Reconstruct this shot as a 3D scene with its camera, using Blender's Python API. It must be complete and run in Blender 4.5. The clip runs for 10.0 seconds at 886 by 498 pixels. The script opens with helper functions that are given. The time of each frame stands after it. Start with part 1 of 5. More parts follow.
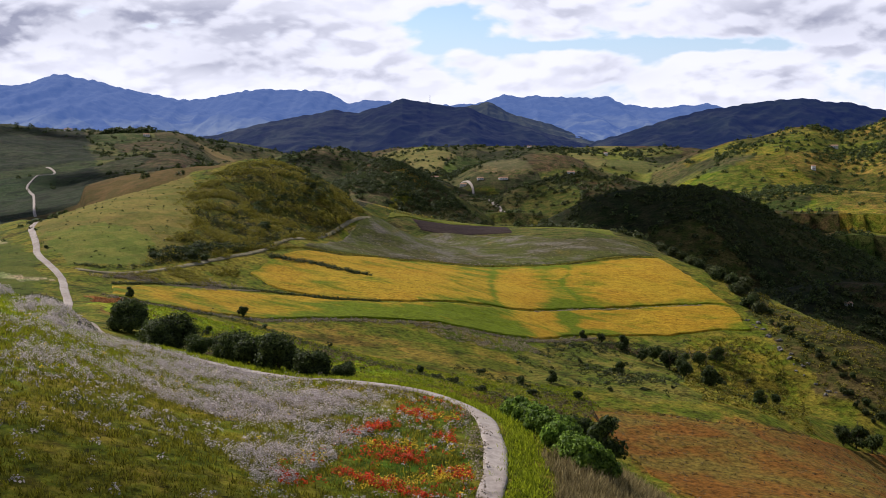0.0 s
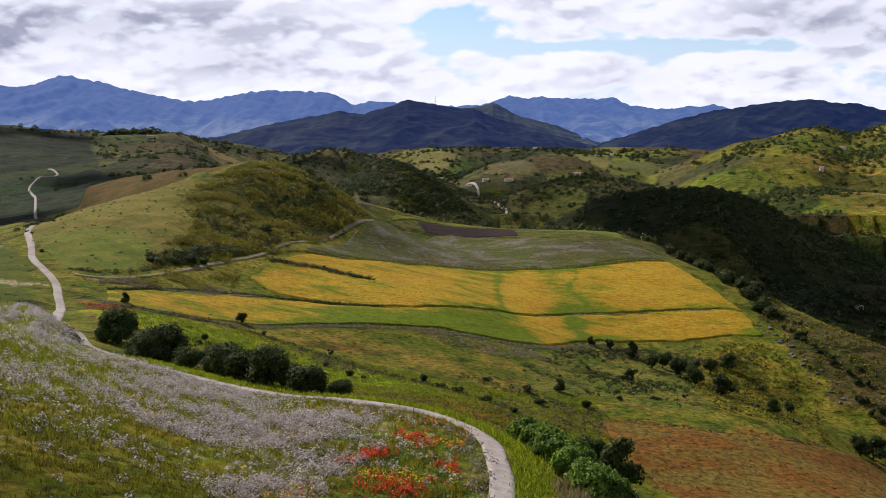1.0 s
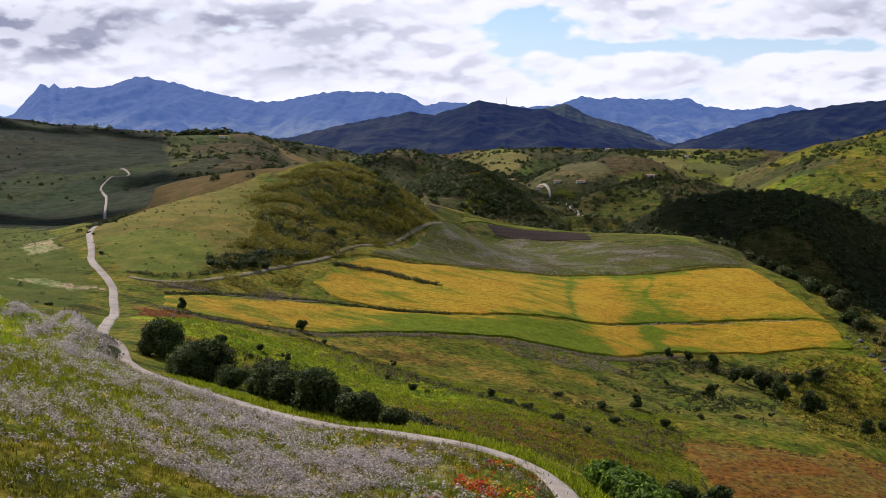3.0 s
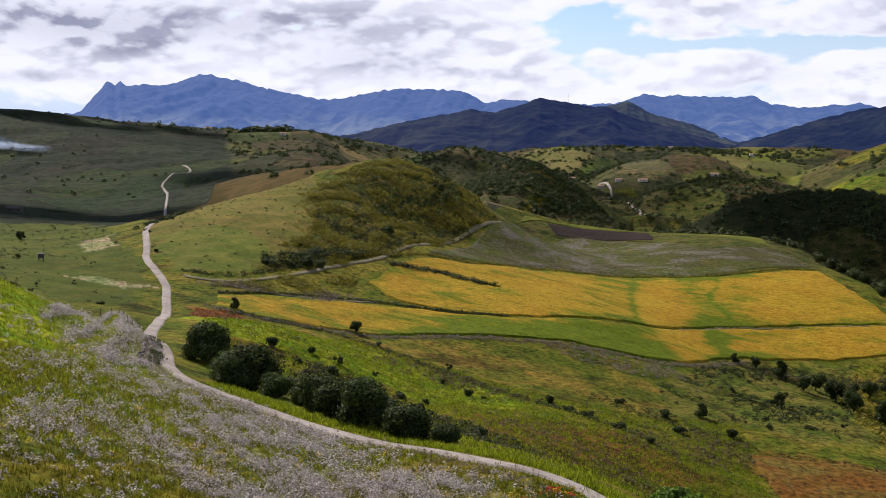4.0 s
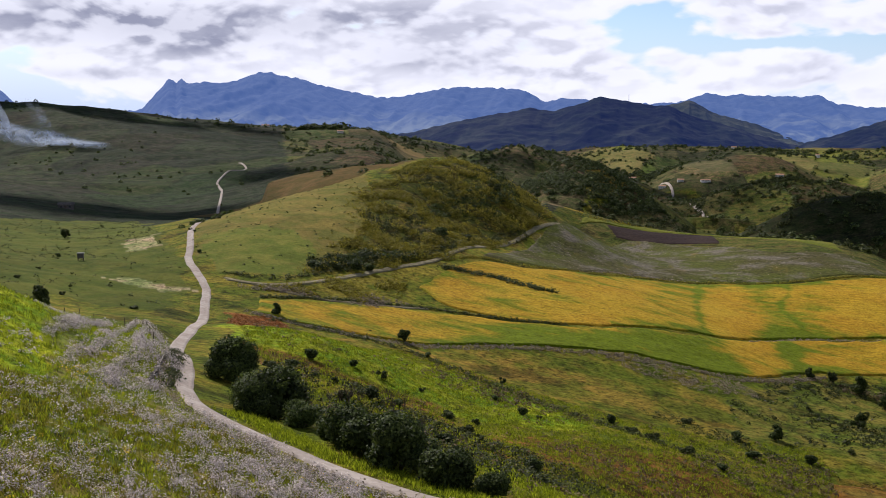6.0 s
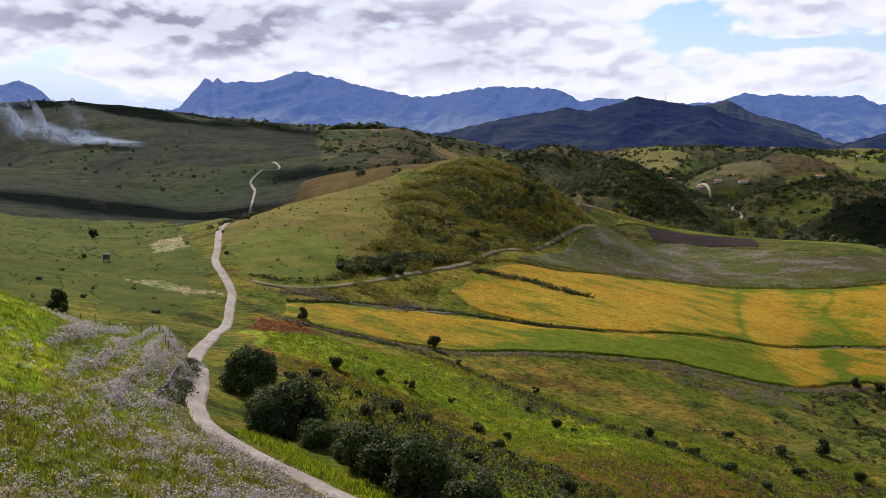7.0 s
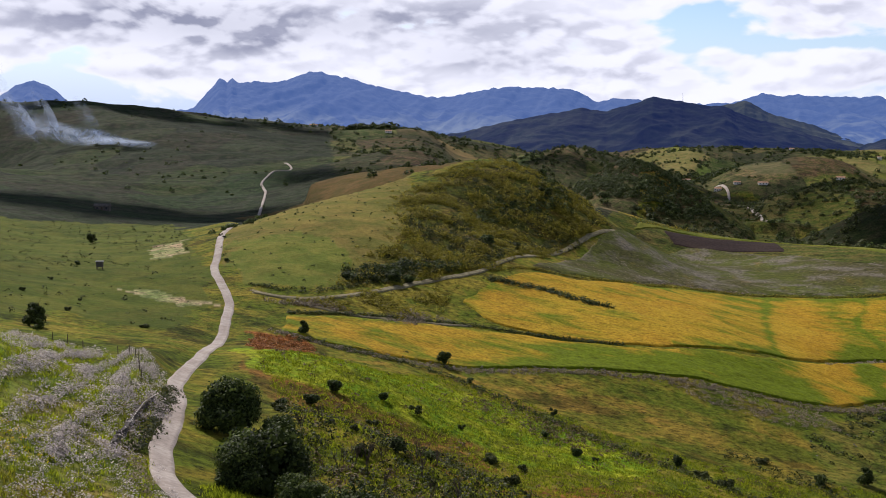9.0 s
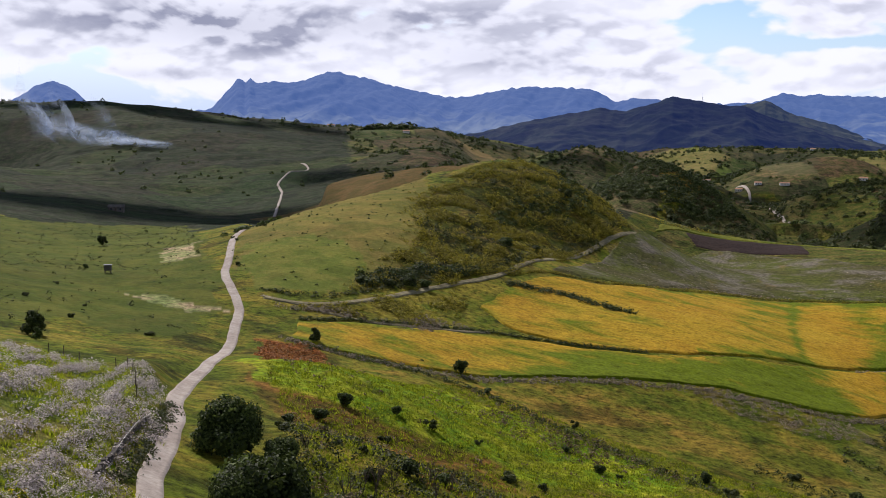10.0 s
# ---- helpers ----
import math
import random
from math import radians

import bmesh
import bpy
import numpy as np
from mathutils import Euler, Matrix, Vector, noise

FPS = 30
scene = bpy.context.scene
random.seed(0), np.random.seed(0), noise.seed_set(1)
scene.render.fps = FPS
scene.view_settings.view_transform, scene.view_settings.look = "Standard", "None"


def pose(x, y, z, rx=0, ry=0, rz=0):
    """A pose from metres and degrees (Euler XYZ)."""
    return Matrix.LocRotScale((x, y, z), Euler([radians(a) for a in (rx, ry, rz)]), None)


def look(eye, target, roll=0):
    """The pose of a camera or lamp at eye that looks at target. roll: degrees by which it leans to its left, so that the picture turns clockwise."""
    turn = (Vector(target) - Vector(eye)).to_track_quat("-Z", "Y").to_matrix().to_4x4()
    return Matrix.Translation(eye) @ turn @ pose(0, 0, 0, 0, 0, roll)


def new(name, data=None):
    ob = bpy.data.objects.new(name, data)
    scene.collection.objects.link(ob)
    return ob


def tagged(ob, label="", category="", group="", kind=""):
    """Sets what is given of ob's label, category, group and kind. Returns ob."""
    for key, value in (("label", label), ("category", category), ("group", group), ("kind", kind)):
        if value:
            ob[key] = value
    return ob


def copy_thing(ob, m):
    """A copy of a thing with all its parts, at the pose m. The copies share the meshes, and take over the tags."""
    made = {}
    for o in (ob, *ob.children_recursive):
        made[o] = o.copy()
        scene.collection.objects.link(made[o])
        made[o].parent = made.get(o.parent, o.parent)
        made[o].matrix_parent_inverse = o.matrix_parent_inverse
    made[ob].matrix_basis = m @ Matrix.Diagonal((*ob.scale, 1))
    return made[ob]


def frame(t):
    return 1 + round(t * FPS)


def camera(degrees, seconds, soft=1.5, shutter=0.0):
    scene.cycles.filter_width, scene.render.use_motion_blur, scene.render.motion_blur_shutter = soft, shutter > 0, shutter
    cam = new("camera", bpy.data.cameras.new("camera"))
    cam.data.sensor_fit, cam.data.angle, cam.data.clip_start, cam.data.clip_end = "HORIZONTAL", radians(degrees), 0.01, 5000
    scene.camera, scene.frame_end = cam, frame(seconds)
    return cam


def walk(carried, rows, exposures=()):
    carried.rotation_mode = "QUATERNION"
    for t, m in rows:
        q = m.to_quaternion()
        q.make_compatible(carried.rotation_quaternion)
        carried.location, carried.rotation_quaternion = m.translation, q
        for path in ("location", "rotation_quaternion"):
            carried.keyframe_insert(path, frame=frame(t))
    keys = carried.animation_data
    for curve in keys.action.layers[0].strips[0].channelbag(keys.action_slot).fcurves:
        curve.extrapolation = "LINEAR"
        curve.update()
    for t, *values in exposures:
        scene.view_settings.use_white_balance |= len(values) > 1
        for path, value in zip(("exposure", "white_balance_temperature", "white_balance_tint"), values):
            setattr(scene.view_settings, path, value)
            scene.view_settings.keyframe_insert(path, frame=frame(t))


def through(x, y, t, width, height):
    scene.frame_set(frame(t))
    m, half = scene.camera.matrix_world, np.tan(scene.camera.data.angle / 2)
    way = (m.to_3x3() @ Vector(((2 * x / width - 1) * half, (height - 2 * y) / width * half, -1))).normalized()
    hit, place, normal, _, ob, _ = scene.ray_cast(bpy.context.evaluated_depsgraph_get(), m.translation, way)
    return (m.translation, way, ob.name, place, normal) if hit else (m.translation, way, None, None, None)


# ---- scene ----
cam = camera(42.81, 10.0, soft=0.9)
EYE = 34.0
# seconds, x, y, z, pitch, roll, yaw
PATH = [
    (0.0, 0.00, 0.00, 0.00, -5.881, 0.000, 0.000),
    (0.5, 0.24, 5.28, -0.02, -5.845, -0.007, 0.222),
    (1.0, 0.35, 10.35, -0.01, -5.818, 0.017, 0.279),
    (1.5, 0.40, 15.18, -0.04, -5.785, 0.040, 0.434),
    (2.0, 0.40, 19.45, -0.07, -5.768, 0.008, 0.932),
    (2.5, 0.31, 23.79, -0.09, -5.766, -0.023, 2.165),
    (3.0, 0.39, 28.56, -0.39, -5.771, -0.085, 3.858),
    (4.5, -0.03, 42.96, -0.57, -5.946, -0.248, 7.848),
    (5.0, -0.41, 48.11, -0.78, -5.948, -0.314, 8.351),
    (6.5, -1.97, 63.91, -1.01, -6.001, -0.556, 10.791),
    (7.0, -2.49, 68.97, -1.01, -6.014, -0.601, 11.603),
    (7.5, -3.10, 73.85, -0.89, -6.016, -0.626, 11.827),
    (8.0, -3.90, 78.97, -0.85, -6.014, -0.659, 11.935),
    (8.5, -4.72, 84.21, -0.85, -6.008, -0.667, 12.054),
    (9.0, -5.64, 89.32, -0.88, -6.002, -0.659, 12.370),
    (9.5, -6.56, 94.50, -0.93, -6.004, -0.658, 12.898),
    (10.0, -7.62, 99.70, -0.87, -6.008, -0.648, 13.290),
]
walk(cam, [(t, pose(x, y, EYE + z, 0, 0, yaw) @ pose(0, 0, 0, 90 + pitch) @ pose(0, 0, 0, 0, 0, -roll)) for t, x, y, z, pitch, roll, yaw in PATH], [(0.0, -0.04, 5960.0, 18.0), (10.0, -0.04, 5960.0, 18.0)])

# ---- the light: sun ahead on the left, broken cumulus ----
SUN_AZ, SUN_EL = radians(-42), radians(40)
to_sun = Vector((math.sin(SUN_AZ) * math.cos(SUN_EL), math.cos(SUN_AZ) * math.cos(SUN_EL), math.sin(SUN_EL)))
sun = new("sun", bpy.data.lights.new("sun", "SUN"))
sun.data.energy, sun.data.angle, sun.data.color = 5.0, radians(2.6), (1.0, 0.925, 0.79)
sun.matrix_world = look((0, 0, 300), Vector((0, 0, 300)) - to_sun)

world = bpy.data.worlds.new("sky")
scene.world = world
world.use_nodes = True


class Nodes:
    """A short way to write a node tree."""

    def __init__(self, tree):
        self.tree = tree
        tree.nodes.clear()

    def add(self, kind, inputs=None, **attrs):
        n = self.tree.nodes.new(kind)
        for k, v in attrs.items():
            setattr(n, k, v)
        for k, v in (inputs or {}).items():
            self.put(n.inputs[k], v)
        return n

    def put(self, socket, v):
        if isinstance(v, bpy.types.NodeSocket):
            self.tree.links.new(v, socket)
        elif isinstance(v, bpy.types.Node):
            self.tree.links.new(v.outputs[0], socket)
        elif isinstance(v, (tuple, list)) and len(v) == 3 and socket.type == "RGBA":
            socket.default_value = (*v, 1)
        else:
            socket.default_value = v

    def math(self, op, a, b=0.0, clamp=False):
        n = self.add("ShaderNodeMath", {0: a, 1: b}, operation=op)
        n.use_clamp = clamp
        return n.outputs[0]

    def mix(self, f, a, b):
        n = self.add("ShaderNodeMix", data_type="RGBA")
        for s, v in zip((0, 6, 7), (f, a, b)):
            self.put(n.inputs[s], v)
        return n.outputs[2]

    def ramp(self, f, lo, hi):
        n = self.add("ShaderNodeMapRange", {0: f, 1: lo, 2: hi}, interpolation_type="SMOOTHSTEP")
        return n.outputs[0]

    def noise(self, co, scale, detail=4.0, rough=0.55, warp=0.0):
        n = self.add("ShaderNodeTexNoise", {"Vector": co, "Scale": scale, "Detail": detail, "Roughness": rough, "Distortion": warp})
        return n.outputs[0]


def build_sky(w):
    """Blue sky with broken cumulus: bright towards the horizon, with grey undersides and gaps that widen overhead."""
    g = Nodes(w.node_tree)
    sky = g.add("ShaderNodeTexSky", sky_type="NISHITA", sun_disc=False, sun_elevation=SUN_EL, sun_rotation=SUN_AZ % (2 * math.pi), altitude=400, dust_density=0.3, ozone_density=2.0)
    co = g.add("ShaderNodeTexCoord").outputs["Generated"]
    sep = g.add("ShaderNodeSeparateXYZ", {0: co})
    up = sep.outputs[2]
    side = g.math("ARCTAN2", sep.outputs[0], sep.outputs[1])
    plane = g.add("ShaderNodeCombineXYZ", {0: g.math("MULTIPLY", side, 10.0), 1: g.math("MULTIPLY", g.math("MAXIMUM", up, 0.0), 21.0), 2: 2.6})

    def spots(places):
        """Soft stretches of sky, each round an azimuth and height, added up."""
        total = 0.0
        for a, h, wa, wh, k in places:
            da = g.math("POWER", g.math("DIVIDE", g.math("SUBTRACT", side, a), wa), 2.0)
            dh = g.math("POWER", g.math("DIVIDE", g.math("SUBTRACT", up, h), wh), 2.0)
            total = g.math("ADD", total, g.math("MULTIPLY", g.math("POWER", 2.718, g.math("MULTIPLY", g.math("ADD", da, dh), -1.0)), k))
        return total

    gaps = spots(((0.01, 0.094, 0.055, 0.018, -0.30), (0.13, 0.074, 0.14, 0.006, -0.24), (0.37, 0.045, 0.05, 0.012, -0.24), (-0.53, 0.032, 0.10, 0.014, -0.34), (-0.45, 0.016, 0.08, 0.012, -0.22), (-0.49, 0.047, 0.05, 0.006, 0.30), (0.11, 0.055, 0.05, 0.013, 0.16), (0.25, 0.05, 0.06, 0.012, 0.12), (-0.20, 0.06, 0.30, 0.06, 0.10), (0.28, 0.10, 0.10, 0.02, 0.14), (-0.57, 0.088, 0.12, 0.024, 0.26)))
    greys = spots(((-0.28, 0.092, 0.17, 0.016, 0.85), (-0.185, 0.062, 0.065, 0.013, 0.75), (0.31, 0.090, 0.09, 0.022, 0.95), (-0.50, 0.088, 0.16, 0.020, 0.8), (-0.40, 0.07, 0.05, 0.016, 0.5), (0.155, 0.050, 0.04, 0.010, 0.45), (0.28, 0.046, 0.04, 0.008, 0.35), (-0.49, 0.044, 0.05, 0.005, 0.6), (-0.04, 0.05, 0.06, 0.008, 0.25), (0.09, 0.104, 0.05, 0.010, 0.25)))

    def cloud_at(shift):
        p = g.add("ShaderNodeVectorMath", {0: plane, 1: shift}, operation="ADD").outputs[0]
        n = g.noise(p, 0.9, 6.0, 0.52, 0.35)
        puff = g.add("ShaderNodeTexVoronoi", {"Vector": p, "Scale": 2.4, "Detail": 2.5, "Roughness": 0.5, "Smoothness": 0.8}, feature="SMOOTH_F1").outputs["Distance"]
        return g.math("SUBTRACT", n, g.math("MULTIPLY", g.math("SUBTRACT", puff, 0.42), 0.30))

    here = cloud_at((0.0, 0.0, 0.0))
    mask = g.ramp(g.math("ADD", here, gaps), 0.20, 0.33)
    # billows: lit where the cloud thins upwards, grey where more of it lies above
    under = g.ramp(g.math("SUBTRACT", cloud_at((-0.05, 0.17, 0.0)), here), -0.08, 0.11)
    wide = g.ramp(g.noise(plane, 0.8, 3.0, 0.5, 0.3), 0.36, 0.62)
    shade = g.math("ADD", g.math("MULTIPLY", greys, g.math("ADD", 0.36, g.math("MULTIPLY", under, 0.52))), g.math("MULTIPLY", g.math("MULTIPLY", under, g.math("ADD", 0.35, g.math("MULTIPLY", wide, 0.65))), 0.42), clamp=True)
    fine = g.math("ADD", 0.62, g.math("MULTIPLY", g.noise(plane, 2.2, 7.0, 0.6, 0.5), 0.62))
    shade = g.math("MULTIPLY", g.math("MULTIPLY", shade, fine), g.ramp(g.math("ADD", here, gaps), 0.24, 0.40))
    cloud = g.mix(shade, (1.09, 1.09, 1.10), (0.36, 0.375, 0.46))
    haze = g.mix(g.ramp(up, 0.11, 0.0), scaled_colour(g, sky, 0.12), (0.70, 0.82, 1.0))
    view = g.mix(mask, haze, cloud)
    # overhead the layer thins out to open blue sky
    high = g.ramp(up, 0.12, 0.28)
    view = g.mix(high, view, g.mix(g.math("MULTIPLY", mask, 0.18), scaled_colour(g, sky, 0.058), (0.8, 0.83, 0.9)))
    bg = g.add("ShaderNodeBackground", {0: view, 1: 0.93})
    g.add("ShaderNodeOutputWorld", {0: bg.outputs[0]})


def scaled_colour(g, colour, k):
    n = g.add("ShaderNodeVectorMath", {0: colour}, operation="SCALE")
    n.inputs["Scale"].default_value = k
    return n.outputs[0]


build_sky(world)

# ---- the lie of the land ----
# control heights over the eye, thousandths of the distance, in rings from near to far, each ring from left to right
RINGS_NEAR = [
    (-219, -265, -311, -354, -393, -425, -452, -474, -494, -516, -541, -564, -586, -606, -626),
    (-186, -226, -265, -304, -341, -375, -401, -420, -438, -462, -492, -524, -555, -586, -618),
    (-156, -188, -220, -253, -287, -319, -346, -368, -388, -412, -442, -479, -522, -567, -614),
    (-134, -154, -176, -201, -229, -257, -282, -305, -336, -359, -384, -428, -486, -550, -617),
    (-122, -130, -140, -154, -173, -196, -215, -212, -224, -256, -319, -383, -456, -540, -627),
    (-118, -118, -117, -118, -125, -141, -155, -187, -229, -226, -323, -363, -433, -532, -636),
]
RINGS_MIDDLE = [
    (-116, -116, -113, -107, -110, -141, -129, -187, -158, -191, -328, -351, -418, -520, -625),
    (-109, -118, -126, -126, -106, -76, -131, -155, -148, -231, -280, -308, -398, -491, -583),
    (-95, -107, -121, -130, -115, -80, -153, -155, -213, -286, -300, -309, -414, -475, -520),
    (-80, -83, -86, -87, -101, -132, -117, -196, -172, -239, -250, -250, -366, -414, -431),
    (-64, -59, -58, -66, -85, -111, -134, -147, -188, -191, -187, -303, -334, -336, -318),
    (-53, -44, -38, -50, -92, -96, -56, -126, -100, -172, -194, -111, -264, -265, -205),
]
RINGS_FAR = [
    (-49, -44, -41, -49, -78, -84, -33, -30, -120, -105, -87, -188, -320, -231, -131),
    (-41, -49, -55, -60, -52, -80, -69, 44, -111, -53, -130, -214, -242, -200, -140),
    (-19, -31, -44, -57, -64, -83, -49, -59, -59, -86, -158, -92, -119, -146, -151),
    (9, -8, -20, -26, -47, -68, -28, -52, -98, -137, -36, -94, -116, -120, -123),
    (35, 10, -24, -60, -42, -23, -23, 13, -8, -57, -7, -145, -79, -68, -74),
    (40, 27, 15, 12, 15, -13, -30, -10, -73, -31, -59, -64, 7, -8, -32),
]
RINGS_LAST = [
    (32, 25, 23, 30, 27, 12, 19, -4, -22, -33, -16, -1, 13, 7, -7),
    (20, 11, -1, -14, -16, -17, -33, -42, -6, -23, 7, 25, 9, 8, 4),
    (1, -2, -6, -6, -2, -3, -8, -14, -13, -10, -24, -26, -17, -7, 0),
    (-20, -12, -3, 7, 17, 22, 21, 10, -3, -4, -16, -32, -34, -27, -16),
]
# single hillocks and hollows: x, y, radius, height
HILLS = [
    (-94, 206, 12, 3.6), (-53, 239, 13, 4.7), (-68, 306, 17, 5.4), (130, 413, 24, -11.6), (-63, 550, 30, -10.8),
    (260, 598, 36, -10.1), (-43, 706, 39, -18.4), (153, 752, 42, 12.2), (-127, 756, 42, -15.7), (180, 885, 50, -13.7),
    (-172, 886, 50, 19.6), (-160, 1141, 63, -16.4), (468, 1159, 69, -24.3), (95, 1353, 75, -29.2), (-994, 1419, 95, -15.9),
    (-956, 1445, 95, -29.8),
]
RINGS = np.array(RINGS_NEAR + RINGS_MIDDLE + RINGS_FAR + RINGS_LAST) / 1000.0


def ripple(x, y, size, seed=0.0):
    """A cheap smooth unevenness, about -1 to 1."""
    a = np.sin(x / size + 1.7 * np.sin(y / size * 0.83 + seed) + seed) + np.sin(y / size * 1.13 + 1.3 * np.sin(x / size * 0.71 - seed) + 2.1 * seed)
    return a * 0.5


def land(x, y):
    """Height of the ground at x, y (arrays): a soft surface over the control rings, and the single hillocks."""
    x, y = np.atleast_1d(np.asarray(x, float)), np.atleast_1d(np.asarray(y, float))
    far = np.maximum(y + 60, 15)
    u = np.clip((x / far + 0.86) / 1.46, 0, 0.99999) * (RINGS.shape[1] - 3)
    v = np.clip(np.log(far / 70) / np.log(3000 / 70), 0, 0.99999) * (RINGS.shape[0] - 3)
    iu, iv = u.astype(int), v.astype(int)
    w = [[(1 - f) ** 3 / 6, (3 * f ** 3 - 6 * f ** 2 + 4) / 6, (-3 * f ** 3 + 3 * f ** 2 + 3 * f + 1) / 6, f ** 3 / 6] for f in (u - iu, v - iv)]
    s = sum(w[1][a] * w[0][b] * RINGS[iv + a, iu + b] for a in range(4) for b in range(4))
    z = EYE + far * s
    for a, b, r, h in HILLS:
        z = z + h * np.exp(-((x - a) ** 2 + (y - b) ** 2) / (2 * r * r))
    return np.clip(z, -150, 120)


# drops behind a crest that the eye looks over: side ratio and distance of the crest's two ends, depth, reach
DROPS = [
    (-0.360, 505, -0.235, 585, 9, 45), (-0.235, 605, -0.150, 645, 18, 60), (-0.150, 650, -0.085, 660, 22, 60), (-0.085, 805, 0.190, 768, 30, 70),
    (0.175, 745, 0.270, 570, 24, 60), (0.260, 572, 0.420, 478, 26, 50), 
    (0.095, 172, 0.280, 132, 7, 22), (-0.300, 1900, -0.250, 1880, 18, 120),
]


def drops(x, y):
    z = 0.0
    u = x / np.maximum(y, 1.0)
    for u0, y0, u1, y1, depth, reach in DROPS:
        f = (u - u0) / (u1 - u0)
        side = np.clip(0.5 + np.minimum(f, 1 - f) * 4, 0, 1) * (y > 30)
        s = np.maximum(y - (y0 + (y1 - y0) * f), 0) / reach
        z = z - depth * side ** 2 * (3 - 2 * side) * s * np.exp(1 - s)
    return z


# crests of hills and ranges: side ratio x/y, height over the eye per metre of distance
def range_height(x, y, crest, dist, near, far_side, seed, rough, floor, power):
    u = x / np.maximum(y, 1.0)
    us, hs = np.array(crest[0::2]), np.array(crest[1::2])
    low = (floor - EYE) / dist
    if dist > 4000:  # the last range lies on a ring round the eye
        dist = dist / np.sqrt(1 + u * u)
    low = low if dist > 1300 or floor < -100 else (-180 - EYE) / dist
    us, hs = np.concatenate([[us[0] - 0.07], us, [us[-1] + 0.07]]), np.concatenate([[low], hs, [low]])
    top = EYE + np.interp(u, us, hs) * dist
    floor = np.minimum(floor, top)
    top = top + rough * (ripple(x, 0 * y, 37, seed) + 0.6 * ripple(x, 0 * y, 15, seed + 2) + 0.35 * ripple(x, 0 * y, 6.3, seed + 5))
    s = np.clip(np.where(y < dist, (dist - y) / near, (y - dist) / far_side), 0, 1)
    gully = ripple(x, y * 0.35, near * 0.09, seed) * s * (1 - s) * near * 0.11
    return np.where(s < 1, floor + (top - floor) * (1 - s ** power) + gully, -999.0)


BROWN_HILL = (-0.317, -0.0472, -0.277, -0.0383, -0.241, -0.0308, -0.216, -0.0278, -0.192, -0.0283, -0.167, -0.0338, -0.142, -0.0472)
KNOLL = (-0.122, -0.0622, -0.092, -0.0402, -0.072, -0.0273, -0.052, -0.0213, -0.037, -0.0263, -0.022, -0.0373, -0.002, -0.0492, 0.018, -0.0602, 0.043, -0.0783)
SPUR = (0.073, -0.0848, 0.108, -0.0703, 0.138, -0.0567, 0.158, -0.0507, 0.198, -0.0467, 0.228, -0.0457, 0.253, -0.0522, 0.283, -0.0668, 0.319, -0.0823, 0.355, -0.0985, 0.395, -0.1177, 0.432, -0.1329)
TERRACE_HILL = (0.038, -0.0648, 0.058, -0.0532, 0.088, -0.0437, 0.123, -0.0363, 0.148, -0.0407, 0.178, -0.0472, 0.208, -0.0547)
MID_HILL = (-0.172, -0.0303, -0.142, -0.0198, -0.104, -0.0134, -0.082, -0.0169, -0.062, -0.0238, -0.032, -0.0323, -0.002, -0.0432, 0.028, -0.0547)
GREY_HILL = (0.008, -0.0422, 0.028, -0.0323, 0.048, -0.0248, 0.073, -0.0198, 0.098, -0.0193, 0.128, -0.0273, 0.153, -0.0353, 0.183, -0.0447)
RIGHT_RISE = (0.153, -0.0472, 0.183, -0.0348, 0.222, -0.0174, 0.252, -0.0074, 0.282, -0.0015, 0.306, 0.0049, 0.326, 0.0069, 0.351, 0.0010, 0.371, 0.0049, 0.389, 0.0114, 0.455, 0.0173)
FIELD_RISE = (-0.177, -0.0248, -0.112, -0.0193, -0.072, -0.0164, -0.042, -0.0134, 0.008, -0.0114, 0.058, -0.0134, 0.108, -0.0124, 0.157, -0.0114, 0.207, -0.0134, 0.252, -0.0183)
BLUE = (-0.836, 0.0019, -0.751, 0.0082, -0.700, 0.0120, -0.674, 0.0197, -0.653, 0.0270, -0.635, 0.0363, -0.621, 0.0409, -0.616, 0.0419, -0.609, 0.0385, -0.594, 0.0333, -0.580, 0.0227, -0.565, 0.0137, -0.526, 0.0064, -0.489, 0.0091, -0.471, 0.0138, -0.454, 0.0175, -0.445, 0.0264, -0.435, 0.0368, -0.428, 0.0440, -0.423, 0.0434, -0.420, 0.0400, -0.415, 0.0446, -0.410, 0.0407, -0.397, 0.0399, -0.381, 0.0414, -0.363, 0.0429, -0.352, 0.0472, -0.341, 0.0495, -0.329, 0.0501, -0.323, 0.0472, -0.304, 0.0458, -0.292, 0.0401, -0.268, 0.0359, -0.234, 0.0289, -0.223, 0.0266, -0.190, 0.0340)
BLUE += (-0.146, 0.0379, -0.104, 0.0355, -0.084, 0.0261, -0.052, 0.0276, -0.012, 0.0222, 0.033, 0.0261, 0.053, 0.0320, 0.107, 0.0306, 0.144, 0.0306, 0.159, 0.0242, 0.201, 0.0212, 0.231, 0.0252, 0.251, 0.0212, 0.306, 0.0148, 0.389, 0.0123)
CENTRE = (-0.211, -0.0035, -0.166, 0.0064, -0.131, 0.0133, -0.096, 0.0197, -0.074, 0.0178, -0.047, 0.0261, -0.036, 0.0296, -0.012, 0.0252, 0.023, 0.0227, 0.048, 0.0114, 0.083, 0.0025, 0.122, -0.0084)
BEHIND = (-0.002, 0.0173, 0.023, 0.0232, 0.039, 0.0271, 0.058, 0.0173, 0.087, 0.0094, 0.117, -0.0015, 0.152, -0.0104)
EAST = (0.132, -0.0104, 0.172, 0.0035, 0.207, 0.0143, 0.256, 0.0237, 0.315, 0.0301, 0.355, 0.0257, 0.389, 0.0183, 0.455, 0.0099)


